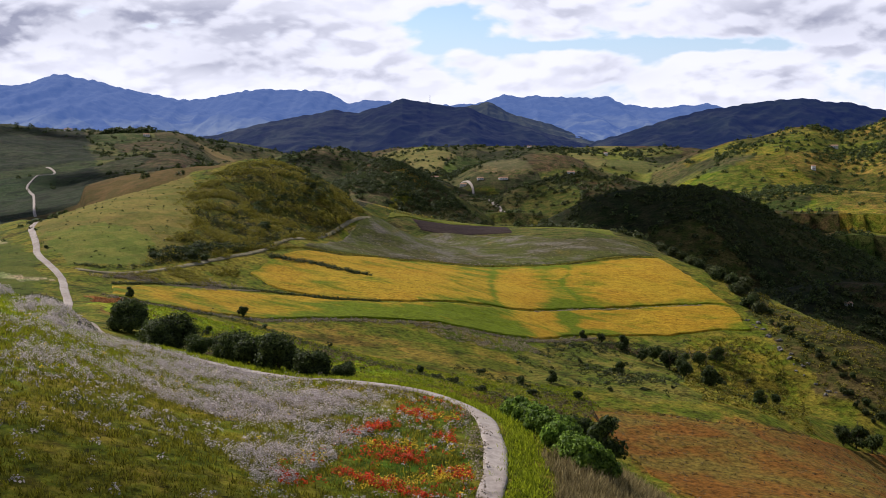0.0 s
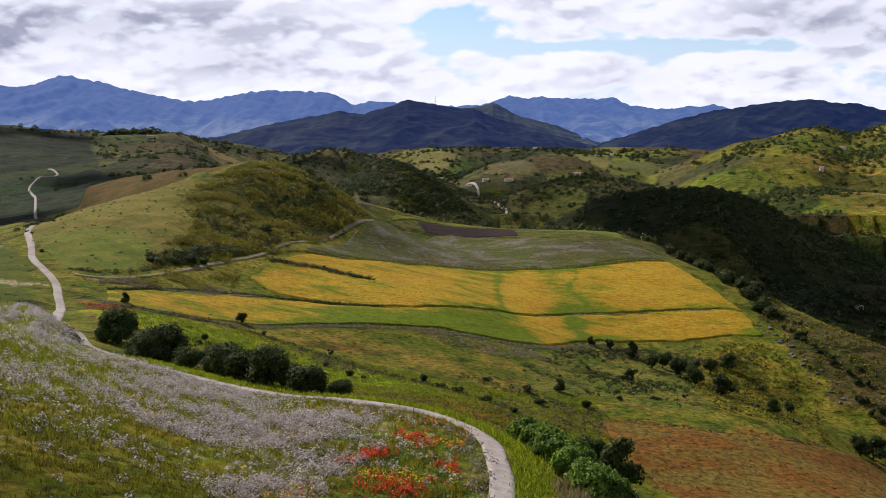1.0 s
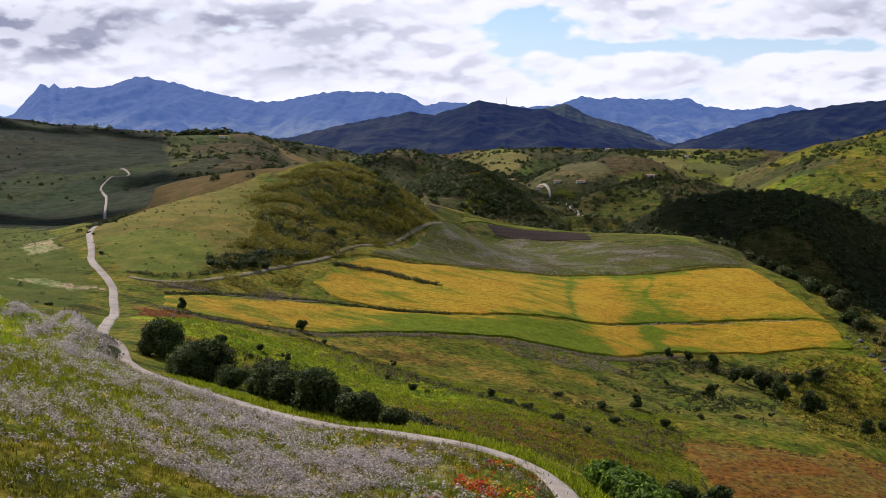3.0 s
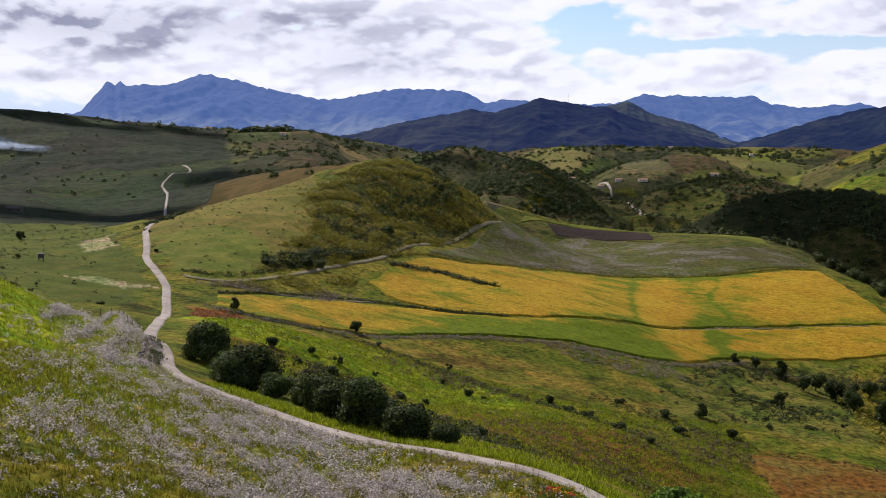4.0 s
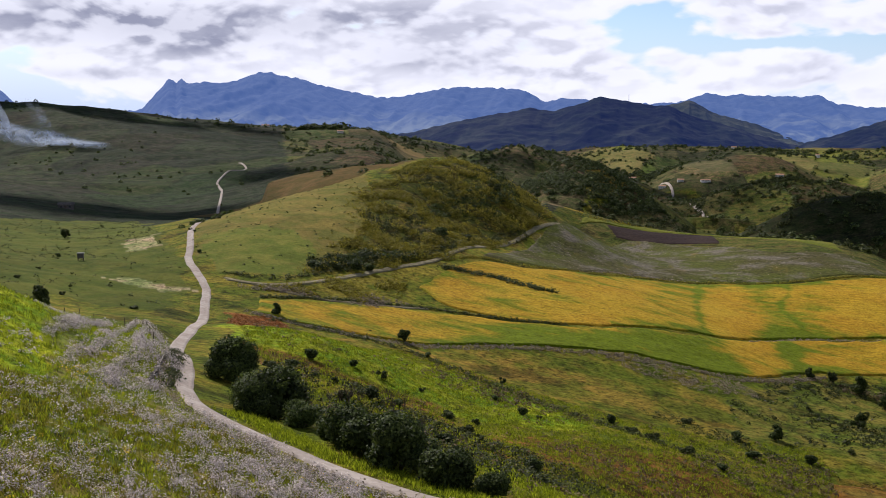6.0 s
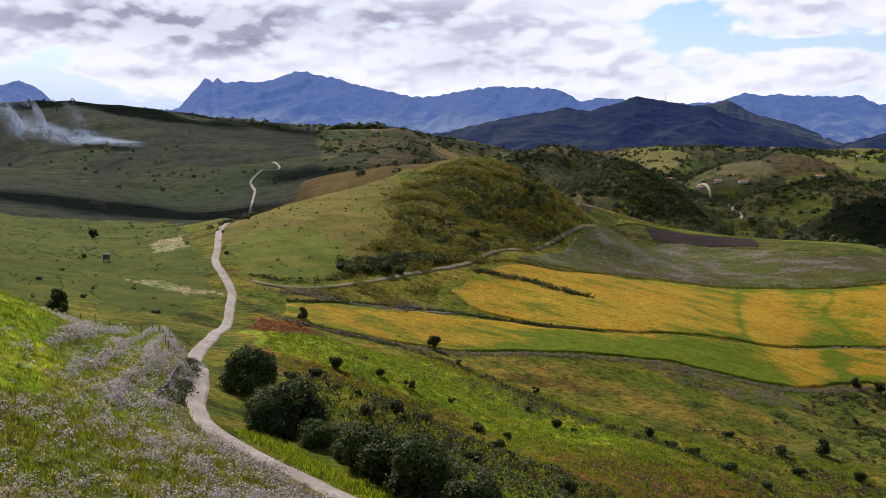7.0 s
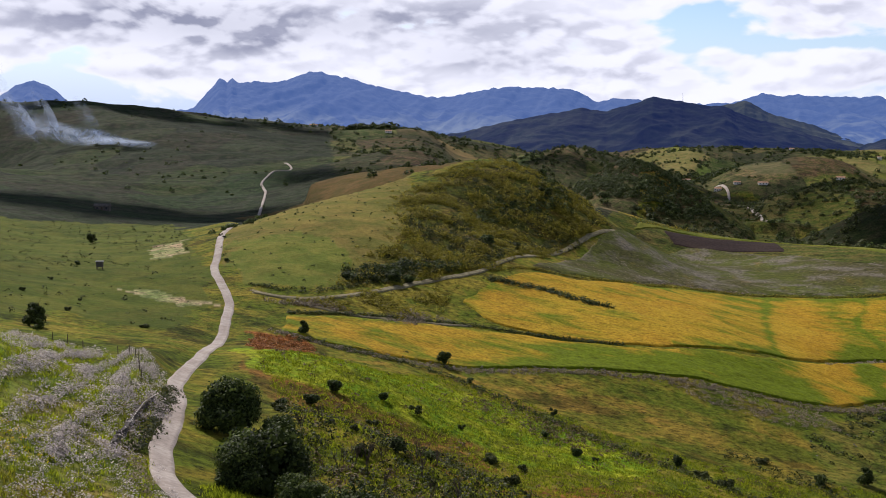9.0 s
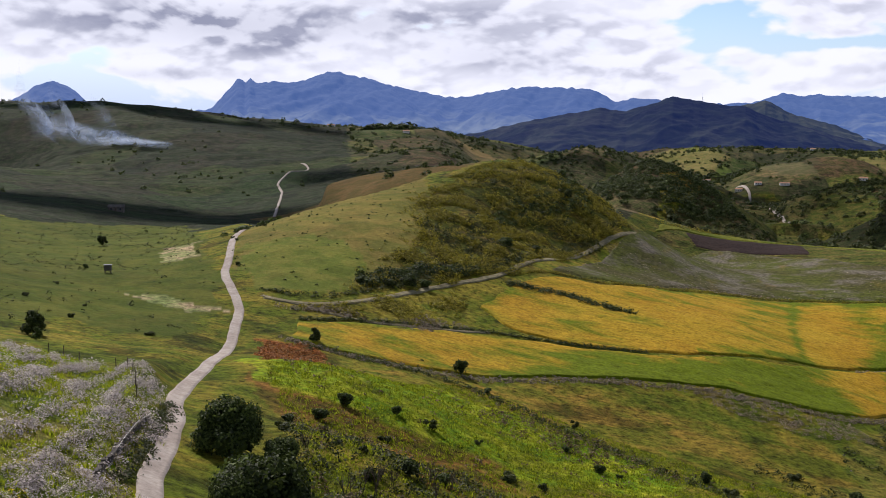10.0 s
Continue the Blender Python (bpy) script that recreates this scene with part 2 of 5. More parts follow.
PLAIN_RISE = (-0.340, -0.0030, -0.290, 0.0020, -0.262, -0.0010, -0.240, -0.0035, -0.210, -0.0070, -0.175, -0.0110, -0.150, -0.0150, -0.120, -0.0200)


RISES = [
    (PLAIN_RISE, 2100, 800, 300, 6.4, 0.8, -62, 1.25),
    (BROWN_HILL, 880, 150, 120, 0.5, 0.8, -32, 1.50),
    (KNOLL, 1290, 230, 160, 1.8, 0.8, -62, 1.40),
    (SPUR, 1180, 300, 160, 3.1, 0.8, -112, 1.50),
    (TERRACE_HILL, 1500, 260, 200, 4.4, 0.8, -80, 1.50),
    (MID_HILL, 1850, 380, 250, 5.7, 0.8, -65, 1.50),
    (GREY_HILL, 2000, 270, 250, 7.0, 0.8, -70, 1.50),
    (RIGHT_RISE, 2150, 760, 400, 8.3, 0.8, -125, 1.35),
    (FIELD_RISE, 2550, 520, 320, 9.6, 0.8, -70, 1.50),
]


# far ranges: crest, distance, foot ahead of the crest and behind it, seed, unevenness of the crest, foot's height
RANGES = {"blue": (BLUE, 4450, 1150, 500, 1.0, 5.0, -70), "behind": (BEHIND, 3700, 700, 500, 2.0, 3.0, -70), "centre": (CENTRE, 3250, 680, 500, 3.0, 3.0, -70), "east": (EAST, 3000, 560, 600, 4.0, 3.0, -70)}


def range_surface(x, y, crest, dist, near, far_side, seed, rough, floor):
    """Height of a far range: spurs and gullies run down from its crest, trees ruffle it."""
    u = x / y
    us, hs = np.array(crest[0::2]), np.array(crest[1::2])
    low = (floor - EYE) / dist
    us, hs = np.concatenate([[us[0] - 0.10], us, [us[-1] + 0.10]]), np.concatenate([[low], hs, [low]])
    if dist > 4000:  # the last range lies on a ring round the eye
        dist = dist / np.sqrt(1 + u * u)
    top = EYE + np.interp(u, us, hs) * dist
    top = top + rough * (0.9 * ripple(x, 0 * y, 37, seed) + 0.6 * ripple(x, 0 * y, 15, seed + 2) + 0.45 * ripple(x, 0 * y, 5.1, seed + 5))
    s = np.clip(np.where(y < dist, (dist - y) / near, (y - dist) / far_side), 0, 1)
    bend = x + 60 * ripple(x, y, 170, seed + 1)
    spur = 1 - 2 * np.abs(ripple(bend, y * 0.22, 62, seed)) + 0.45 * (1 - 2 * np.abs(ripple(bend, y * 0.3, 26, seed + 3)))
    relief = (top - floor) * (0.17 * spur - 0.03) * (s * (1 - s)) ** 0.8
    trees = rough * (0.5 * ripple(x, y, 7.3, seed + 4) + 0.5 * ripple(x, y, 17, seed + 6)) * (s > 0.01)
    return np.maximum(floor + (top - floor) * (1 - s ** 1.1) + relief + trees, floor - 4)


def smoothstep(f):
    f = np.clip(f, 0, 1)
    return f * f * (3 - 2 * f)


def bank(x, y):
    """The rim of the flower slope stands over the road, which runs down into a dip behind it."""
    left = (np.interp(y, (170, 187, 202, 217, 235, 250, 272, 298, 331, 352), (-36, -54, -62, -68, -76, -83.5, -92, -100, -111, -119)) - x) * 0.92
    rim = 2.0 * np.exp(-(((left - 6.0) / 2.6) ** 2)) * smoothstep((y - 188) / 20) * smoothstep((292 - y) / 35)
    dip = 1.1 * np.exp(-((left / 5.0) ** 2)) * smoothstep((y - 225) / 40) * smoothstep((365 - y) / 30)
    return rim - dip


def hill_folds(x, y):
    """Folds and hummocks on the brushy hill, running down its flanks."""
    on = np.exp(-(((x + 88) / 26) ** 2 + ((y - 520) / 95) ** 2))
    on = on * smoothstep((np.interp(y, (391, 432, 474, 552, 612), (-107, -90, -73, -57, -38)) - x - 4) / 12)
    return on * (1.5 * ripple(x + 0.25 * y, y * 0.35, 6.5, 2.0) + 0.9 * ripple(x, y, 7.0, 5.0))


def ground_height(x, y):
    x, y = np.asarray(x, float), np.asarray(y, float)
    z = land(x, y) + drops(x, y) + bank(x, y) + hill_folds(x, y)
    u = x / np.maximum(y, 1.0)
    # past the near hills the valley floor runs below the rises
    far = smoothstep((y - 830) / 170) * smoothstep((u + 0.24) / 0.10)
    z = z * (1 - far) + far * (-72 - 45 * smoothstep((u - 0.12) / 0.14))
    edge = smoothstep((np.hypot(x, y) - 2500) / 600)
    z = z * (1 - edge) - 40 * edge
    z = z + 0.30 * ripple(x, y, 9, 1.0) + 0.12 * ripple(x, y, 3.1, 4.0)
    away = np.clip((np.hypot(x, y) - 680) / 500, 0, 1) * (y > 0)
    for rise in RISES:
        z = np.where(y > 400, np.maximum(z, range_height(x, y, *rise)), z)
    return z + away * (3.0 * ripple(x, y, 75, 2.0) + 2.2 * ripple(x, y, 31, 5.0) + 1.3 * ripple(x, y, 13, 3.0)) * (np.hypot(x, y) < 2900)


def part(name, bm, material, parent, label="", smooth=False):
    """Links a bmesh (or a mesh) as one mesh object under its thing."""
    me = bm
    if isinstance(bm, bmesh.types.BMesh):
        me = bpy.data.meshes.new(name)
        bm.to_mesh(me)
        bm.free()
    if smooth:
        me.polygons.foreach_set("use_smooth", [True] * len(me.polygons))
    ob = new(name, me)
    if material and not me.materials:
        me.materials.append(material)
    ob.parent = parent
    return tagged(ob, label)


def mesh_from(name, verts, faces, smooth=True):
    """A mesh from arrays of corners and of quads or triangles."""
    verts, faces = np.asarray(verts, np.float32), np.asarray(faces, np.int32)
    me = bpy.data.meshes.new(name)
    me.vertices.add(len(verts))
    me.vertices.foreach_set("co", verts.ravel())
    k = faces.shape[1]
    me.loops.add(faces.size)
    me.loops.foreach_set("vertex_index", faces.ravel())
    me.polygons.add(len(faces))
    me.polygons.foreach_set("loop_start", np.arange(0, faces.size, k, dtype=np.int32))
    me.polygons.foreach_set("use_smooth", np.full(len(faces), smooth))
    me.update(calc_edges=True)
    return me


def grid_faces(n, m):
    i = (np.arange(n - 1)[:, None] * m + np.arange(m - 1)).ravel()
    return np.stack([i, i + 1, i + m + 1, i + m], 1)

# ---- materials ----
def material(name, rough=0.9):
    m = bpy.data.materials.new(name)
    m.use_nodes = True
    g = Nodes(m.node_tree)
    bsdf = g.add("ShaderNodeBsdfPrincipled", {"Roughness": rough, "Specular IOR Level": 0.05})
    g.add("ShaderNodeOutputMaterial", {0: bsdf.outputs[0]})
    co = g.add("ShaderNodeTexCoord").outputs["Object"]
    return m, g, bsdf, co


def scaled(g, colour, factor):
    """A colour times a number."""
    n = g.add("ShaderNodeVectorMath", {0: colour}, operation="SCALE")
    g.put(n.inputs["Scale"], factor)
    return n.outputs[0]


def earth(name, c1, c2, big, small, contrast=0.9, bump=0.35, rough=0.95):
    """Soil, crops and road: two tones in patches, broken up by a fine grain with relief."""
    m, g, bsdf, co = material(name, rough)
    patch = g.ramp(g.noise(co, big, 4.0, 0.6, 0.6), 0.36, 0.64)
    grain = g.noise(co, small, 8.0, 0.72)
    f = g.math("ADD", g.math("MULTIPLY", g.math("SUBTRACT", grain, 0.5), contrast * 4), 1.0, clamp=False)
    f = g.math("MAXIMUM", f, 0.12)
    g.put(bsdf.inputs["Base Color"], scaled(g, g.mix(patch, c1, c2), f))
    b = g.add("ShaderNodeBump", {"Strength": bump, "Distance": 0.6, "Height": grain})
    g.put(bsdf.inputs["Normal"], b)
    return m


def crop(name, ripe, green):
    """A standing crop: ripe and green patches drawn out along the rows, with a fine uneven nap."""
    m, g, bsdf, co = material(name, 0.9)
    share = g.add("ShaderNodeAttribute", attribute_name="green").outputs["Fac"]
    rows = g.add("ShaderNodeVectorMath", {0: co, 1: (0.05, 0.11, 0.1)}, operation="MULTIPLY")
    patch = g.noise(rows, 1.0, 6.0, 0.62, 0.6)
    lines = g.noise(g.add("ShaderNodeVectorMath", {0: co, 1: (0.34, 0.75, 0.5)}, operation="MULTIPLY"), 1.0, 5.0, 0.65)
    grain = g.noise(co, 1.2, 7.0, 0.75)
    edge = g.math("ADD", g.math("MULTIPLY", g.math("SUBTRACT", patch, 0.5), 2.2), share)
    ripe = g.mix(g.ramp(g.noise(co, 0.03, 5.0, 0.65, 0.7), 0.40, 0.62), ripe, (ripe[0] * 1.06, ripe[1] * 1.18, ripe[2] * 1.2))
    col = g.mix(g.ramp(edge, 0.20, 0.85), ripe, green)
    f = g.math("ADD", 1.0, g.math("ADD", g.math("MULTIPLY", g.math("SUBTRACT", lines, 0.5), 1.7), g.math("MULTIPLY", g.math("SUBTRACT", grain, 0.5), 2.6)))
    g.put(bsdf.inputs["Base Color"], scaled(g, col, g.math("MAXIMUM", f, 0.15)))
    b = g.add("ShaderNodeBump", {"Strength": 0.6, "Distance": 0.5, "Height": g.math("ADD", lines, grain)})
    g.put(bsdf.inputs["Normal"], b)
    return m


def ground_material():
    """Wild grass and herbs: the cover of each stretch, mottled at three sizes."""
    m, g, bsdf, co = material("wild_grass", 0.95)
    cover = g.add("ShaderNodeAttribute", attribute_name="cover").outputs["Color"]
    wide = g.noise(co, 0.012, 5.0, 0.6, 0.8)
    patch = g.noise(co, 0.09, 5.0, 0.65, 0.5)
    grain = g.noise(co, 0.55, 9.0, 0.78)
    wild = g.add("ShaderNodeAttribute", attribute_name="cover").outputs["Alpha"]
    tint = g.mix(g.ramp(patch, 0.38, 0.62), (0.80, 1.04, 0.45), (1.22, 0.98, 0.80))
    tint = g.mix(g.math("ADD", 0.25, g.math("MULTIPLY", wild, 0.75)), (1.0, 1.0, 0.85), tint)
    mul = g.add("ShaderNodeMix", data_type="RGBA", blend_type="MULTIPLY")
    for s, v in zip((0, 6, 7), (1.0, cover, tint)):
        g.put(mul.inputs[s], v)
    f = g.math("MULTIPLY", g.math("ADD", 0.55, g.math("MULTIPLY", wide, 0.9)), g.math("MAXIMUM", g.math("ADD", 1.0, g.math("MULTIPLY", g.math("MULTIPLY", g.math("SUBTRACT", patch, 0.5), 2.0), g.math("ADD", 0.35, g.math("MULTIPLY", wild, 0.65)))), 0.25))
    mottle = g.math("MAXIMUM", g.math("ADD", -1.75, g.math("MULTIPLY", grain, 5.6)), 0.08)
    f = g.math("MULTIPLY", f, g.math("ADD", 1.0, g.math("MULTIPLY", wild, g.math("SUBTRACT", mottle, 1.0))))
    # dark tussocks and shrubs, dotted thinly, and wide clumps of them
    dots = g.ramp(g.noise(co, 0.42, 4.0, 0.6), 0.60, 0.70)
    clumps = g.math("MULTIPLY", g.ramp(g.noise(co, 0.055, 5.0, 0.7), 0.52, 0.62), 0.55)
    f = g.math("MULTIPLY", f, g.math("SUBTRACT", 1.0, g.math("MULTIPLY", wild, g.math("MAXIMUM", g.math("MULTIPLY", dots, 0.7), clumps))))
    g.put(bsdf.inputs["Base Color"], scaled(g, mul.outputs[2], f))
    b = g.add("ShaderNodeBump", {"Strength": 0.7, "Distance": 0.9, "Height": g.math("ADD", grain, g.math("MULTIPLY", patch, 0.8))})
    g.put(bsdf.inputs["Normal"], b)
    return m


def leafy(name, c1, c2, through=0.3, rough=0.7):
    """Leaves and blooms: each leaf and each plant a little different, some light passes through."""
    m = bpy.data.materials.new(name)
    m.use_nodes = True
    g = Nodes(m.node_tree)
    island = g.add("ShaderNodeNewGeometry").outputs["Random Per Island"]
    plant = g.add("ShaderNodeObjectInfo").outputs["Random"]
    base = g.mix(island, c1, c2)
    base = scaled(g, base, g.math("ADD", 0.75, g.math("MULTIPLY", plant, 0.5)))
    base = scaled(g, base, g.math("ADD", 0.55, g.math("MULTIPLY", island, 0.9)))
    p = g.add("ShaderNodeBsdfPrincipled", {"Base Color": base, "Roughness": rough, "Specular IOR Level": 0.2})
    t = g.add("ShaderNodeBsdfTranslucent", {"Color": base})
    mx = g.add("ShaderNodeMixShader", {0: through, 1: p.outputs[0], 2: t.outputs[0]})
    g.add("ShaderNodeOutputMaterial", {0: mx.outputs[0]})
    return m


def range_material(name, c1, c2, haze_glow, amount, fields):
    """Far ranges: woods and rock; the blue distance haze is painted on as surface emission."""
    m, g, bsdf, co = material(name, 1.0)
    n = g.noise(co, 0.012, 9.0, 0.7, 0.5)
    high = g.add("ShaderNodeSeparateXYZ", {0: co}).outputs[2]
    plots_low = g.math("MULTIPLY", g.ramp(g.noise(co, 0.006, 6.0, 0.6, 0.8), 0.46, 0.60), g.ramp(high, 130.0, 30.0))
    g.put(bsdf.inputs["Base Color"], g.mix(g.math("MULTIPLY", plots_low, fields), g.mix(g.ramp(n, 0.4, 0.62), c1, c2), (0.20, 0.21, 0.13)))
    g.put(bsdf.inputs["Emission Color"], haze_glow)
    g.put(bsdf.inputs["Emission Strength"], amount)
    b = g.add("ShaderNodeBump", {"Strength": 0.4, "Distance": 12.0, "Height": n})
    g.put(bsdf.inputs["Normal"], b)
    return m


def fallow(name):
    """Weedy fallow: olive, green, straw and lilac bands drawn out along the slope."""
    m, g, bsdf, co = material(name, 0.95)
    band = g.add("ShaderNodeVectorMath", {0: co, 1: (0.022, 0.022, 0.05)}, operation="MULTIPLY")
    n1 = g.ramp(g.noise(band, 1.0, 5.0, 0.6, 0.2), 0.38, 0.62)
    n2 = g.ramp(g.noise(g.add("ShaderNodeVectorMath", {0: band, 1: (7.0, 3.0, 0.0)}, operation="ADD"), 2.2, 7.0, 0.72, 0.1), 0.46, 0.64)
    n3 = g.ramp(g.noise(g.add("ShaderNodeVectorMath", {0: co, 1: (0.05, 0.012, 0.1)}, operation="MULTIPLY"), 1.0, 4.0, 0.6), 0.58, 0.70)
    grain = g.noise(co, 0.6, 8.0, 0.75)
    col = g.mix(n2, g.mix(n1, (0.070, 0.064, 0.020), (0.076, 0.086, 0.014)), (0.150, 0.130, 0.096))
    col = g.mix(g.math("MULTIPLY", n3, 0.6), col, (0.17, 0.115, 0.02))
    g.put(bsdf.inputs["Base Color"], scaled(g, col, g.math("MAXIMUM", g.math("ADD", g.math("MULTIPLY", grain, 4.0), -1.0), 0.15)))
    g.put(bsdf.inputs["Normal"], g.add("ShaderNodeBump", {"Strength": 0.5, "Distance": 0.6, "Height": grain}))
    return m


GROUND = ground_material()
# The third colour is painted haze: the ranges glow with it, though nothing shines.
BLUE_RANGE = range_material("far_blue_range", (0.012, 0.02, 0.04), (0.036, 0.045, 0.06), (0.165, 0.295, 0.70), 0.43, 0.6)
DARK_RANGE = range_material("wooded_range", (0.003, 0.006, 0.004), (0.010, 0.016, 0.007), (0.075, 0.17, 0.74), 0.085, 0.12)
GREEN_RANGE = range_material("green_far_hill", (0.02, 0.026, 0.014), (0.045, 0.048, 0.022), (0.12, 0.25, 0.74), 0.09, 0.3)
CROP = crop("ripening_wheat", (0.385, 0.222, 0.014), (0.122, 0.158, 0.005))
GREEN = earth("green_vines", (0.105, 0.125, 0.012), (0.16, 0.16, 0.02), 0.05, 0.7, 0.7)
ORANGE = earth("rust_coloured_field", (0.165, 0.070, 0.011), (0.145, 0.105, 0.018), 0.06, 0.6, 1.1)
PLOUGH = earth("ploughed_soil", (0.028, 0.018, 0.016), (0.042, 0.028, 0.022), 0.05, 0.6, 0.6)
LILAC = fallow("lilac_weeds")
ROAD = earth("worn_road", (0.34, 0.285, 0.24), (0.44, 0.38, 0.325), 0.12, 1.1, 0.35, 0.2)
TRACK = earth("earth_track", (0.20, 0.17, 0.095), (0.26, 0.225, 0.13), 0.25, 0.9, 0.6)
PALE = earth("pale_bare_soil", (0.30, 0.27, 0.20), (0.22, 0.21, 0.12), 0.1, 0.7, 0.6)
ROCK = earth("grey_limestone", (0.22, 0.20, 0.175), (0.10, 0.095, 0.085), 0.5, 1.2, 0.9)
STONE = earth("dark_wall_stone", (0.10, 0.09, 0.08), (0.16, 0.14, 0.12), 0.6, 2.2, 0.5)
WHITE = earth("whitewashed_wall", (0.75, 0.72, 0.66), (0.66, 0.62, 0.55), 0.3, 1.0, 0.15)
TILE = earth("clay_roof", (0.40, 0.22, 0.13), (0.48, 0.30, 0.20), 0.4, 1.5, 0.3)
METAL = earth("dull_metal", (0.22, 0.22, 0.22), (0.30, 0.30, 0.30), 0.5, 2.0, 0.1, 0.0, 0.5)
GLASS = earth("dark_window", (0.03, 0.035, 0.04), (0.05, 0.05, 0.06), 0.5, 2.0, 0.1, 0.0, 0.15)
BARK = earth("bark", (0.09, 0.07, 0.05), (0.13, 0.105, 0.08), 1.0, 6.0, 0.5)
DARK_LEAF = leafy("dark_green_leaves", (0.032, 0.050, 0.011), (0.080, 0.104, 0.022), 0.3)
MID_LEAF = leafy("olive_green_leaves", (0.040, 0.055, 0.012), (0.085, 0.095, 0.025), 0.28)
FRESH_LEAF = leafy("fresh_green_leaves", (0.095, 0.17, 0.016), (0.20, 0.29, 0.035), 0.4)
DRY_LEAF = leafy("dry_brush", (0.12, 0.085, 0.04), (0.18, 0.13, 0.06), 0.2)
GORSE = leafy("low_brush", (0.122, 0.113, 0.013), (0.305, 0.265, 0.022), 0.38)
GRASS = leafy("tall_grass", (0.135, 0.18, 0.006), (0.28, 0.315, 0.012), 0.5)
STRAW = leafy("dry_grass", (0.26, 0.20, 0.08), (0.36, 0.29, 0.13), 0.3)
BLOOM = leafy("lilac_white_blooms", (0.46, 0.395, 0.365), (0.72, 0.635, 0.59), 0.4)
THISTLE = leafy("grey_thistle", (0.20, 0.165, 0.11), (0.37, 0.30, 0.215), 0.38)
OLIVE_GRASS = leafy("olive_grass", (0.115, 0.11, 0.008), (0.24, 0.225, 0.016), 0.45)
POPPY = leafy("red_poppies", (0.55, 0.03, 0.01), (0.72, 0.09, 0.015), 0.3)
YELLOW = leafy("yellow_blooms", (0.60, 0.40, 0.02), (0.72, 0.52, 0.03), 0.3)


# ---- what grows where: outlines on the plan, and the tone of the cover ----
def inside(x, y, poly, ragged=3.0):
    """Which points lie inside an outline, with a ragged border."""
    px = x + ragged * (ripple(x, y, 7.0, 1.3) + 0.5 * ripple(x, y, 2.7, 0.4))
    py = y + ragged * 1.6 * (ripple(x, y, 8.0, 4.3) + 0.5 * ripple(x, y, 3.1, 2.2))
    if ragged > 10:
        px = x + ragged * 1.6 * (ripple(x, y, 62.0, 1.3) + 0.5 * ripple(x, y, 21.0, 0.4))
        py = y + ragged * 2.4 * (ripple(x, y, 70.0, 4.3) + 0.5 * ripple(x, y, 26.0, 2.2))
    hit = np.zeros(np.shape(x), bool)
    for (x0, y0), (x1, y1) in zip(poly, poly[1:] + poly[:1]):
        if y0 != y1:
            hit ^= ((y0 > py) != (y1 > py)) & (px < (x1 - x0) * (py - y0) / (y1 - y0) + x0)
    return hit


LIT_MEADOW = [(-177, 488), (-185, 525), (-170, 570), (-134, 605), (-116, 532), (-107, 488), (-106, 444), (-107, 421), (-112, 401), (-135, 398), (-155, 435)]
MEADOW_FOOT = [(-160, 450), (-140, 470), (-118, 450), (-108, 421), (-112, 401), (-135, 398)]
BROWN_TOP = [(-270, 760), (-290, 900), (-140, 900), (-110, 700), (-128, 640)]
TAN_STRIP = [(-480, 1780), (-490, 1910), (-290, 1910), (-270, 1780)]
BRUSH_HILL = [(-122, 540), (-108, 600), (-96, 645), (-73, 640), (-55, 640), (-40, 618), (-55, 555), (-73, 475), (-90, 433), (-106, 408), (-106, 444), (-107, 488)]
GREEN_BAND = [(-97, 303), (-84, 322), (-66, 338), (-48, 338), (-28, 330), (-8, 311), (-30, 286), (-54, 286), (-69, 283), (-84, 284)]
RUST_BAND = [(-90, 338), (-65, 356), (-46, 372), (-20, 370), (10, 357), (-7, 345), (-30, 343), (-50, 345), (-70, 345)]
RED_PATCH = [(-108, 337), (-99, 349), (-90, 342), (-84, 315), (-92, 303)]
RUST_LOW = [(-62, 262), (-40, 266), (-14, 285), (14, 300), (30, 285), (12, 262), (-14, 240), (-42, 232)]
RUST_FOOT = [(-30, 345), (0, 338), (30, 352), (50, 380), (30, 385), (4, 365)]
FAR_LAND = [(-1500, 1800), (1500, 1800), (1500, 3000), (-1500, 3000)]
RUST_STRIP = [(-89, 288), (-78, 285), (-58, 283), (-39, 285), (-40, 269), (-50, 244), (-76, 268)]
BLOOM_SLOPE = [(-71, 180), (-63, 196), (-32, 166), (-11, 143), (-6, 131), (-8, 114), (-13, 96), (-18, 89), (-20, 119), (-36, 132), (-49, 124)]
BLOOM_RIM = [(-123, 265), (-102, 252), (-95, 262), (-86, 252), (-69, 210), (-60, 190), (-62, 175), (-74, 190), (-88, 218), (-105, 238)]
POPPY_PATCH = [(-7, 137), (1, 142), (4, 122), (3, 100), (-16, 93), (-12, 114)]
NEAR_SLOPE = [(3, 40), (3, 142), (-14, 152), (-38, 168), (-56, 186), (-68, 210), (-88, 252), (-125, 268), (-150, 200), (-90, 60)]
NEAR_LOW = [(3, 40), (3, 142), (-14, 152), (-38, 168), (-56, 176), (-110, 150), (-90, 60)]
OLIVE_SLOPE = [(105, 462), (130, 468), (138, 420), (117, 348), (80, 345), (88, 418)]
SCRUB_SLOPE = [(30, 399), (59, 436), (105, 461), (88, 418), (80, 345), (37, 341), (20, 341)]
BEYOND_HEDGE = [(150, 640), (160, 520), (195, 470), (175, 380), (143, 415), (138, 470), (140, 560)]
RUST_FIELD = [(42, 317), (56, 322), (75, 321), (97, 329), (116, 343), (152, 372), (130, 290), (105, 250), (61, 245), (50, 262), (44, 284)]
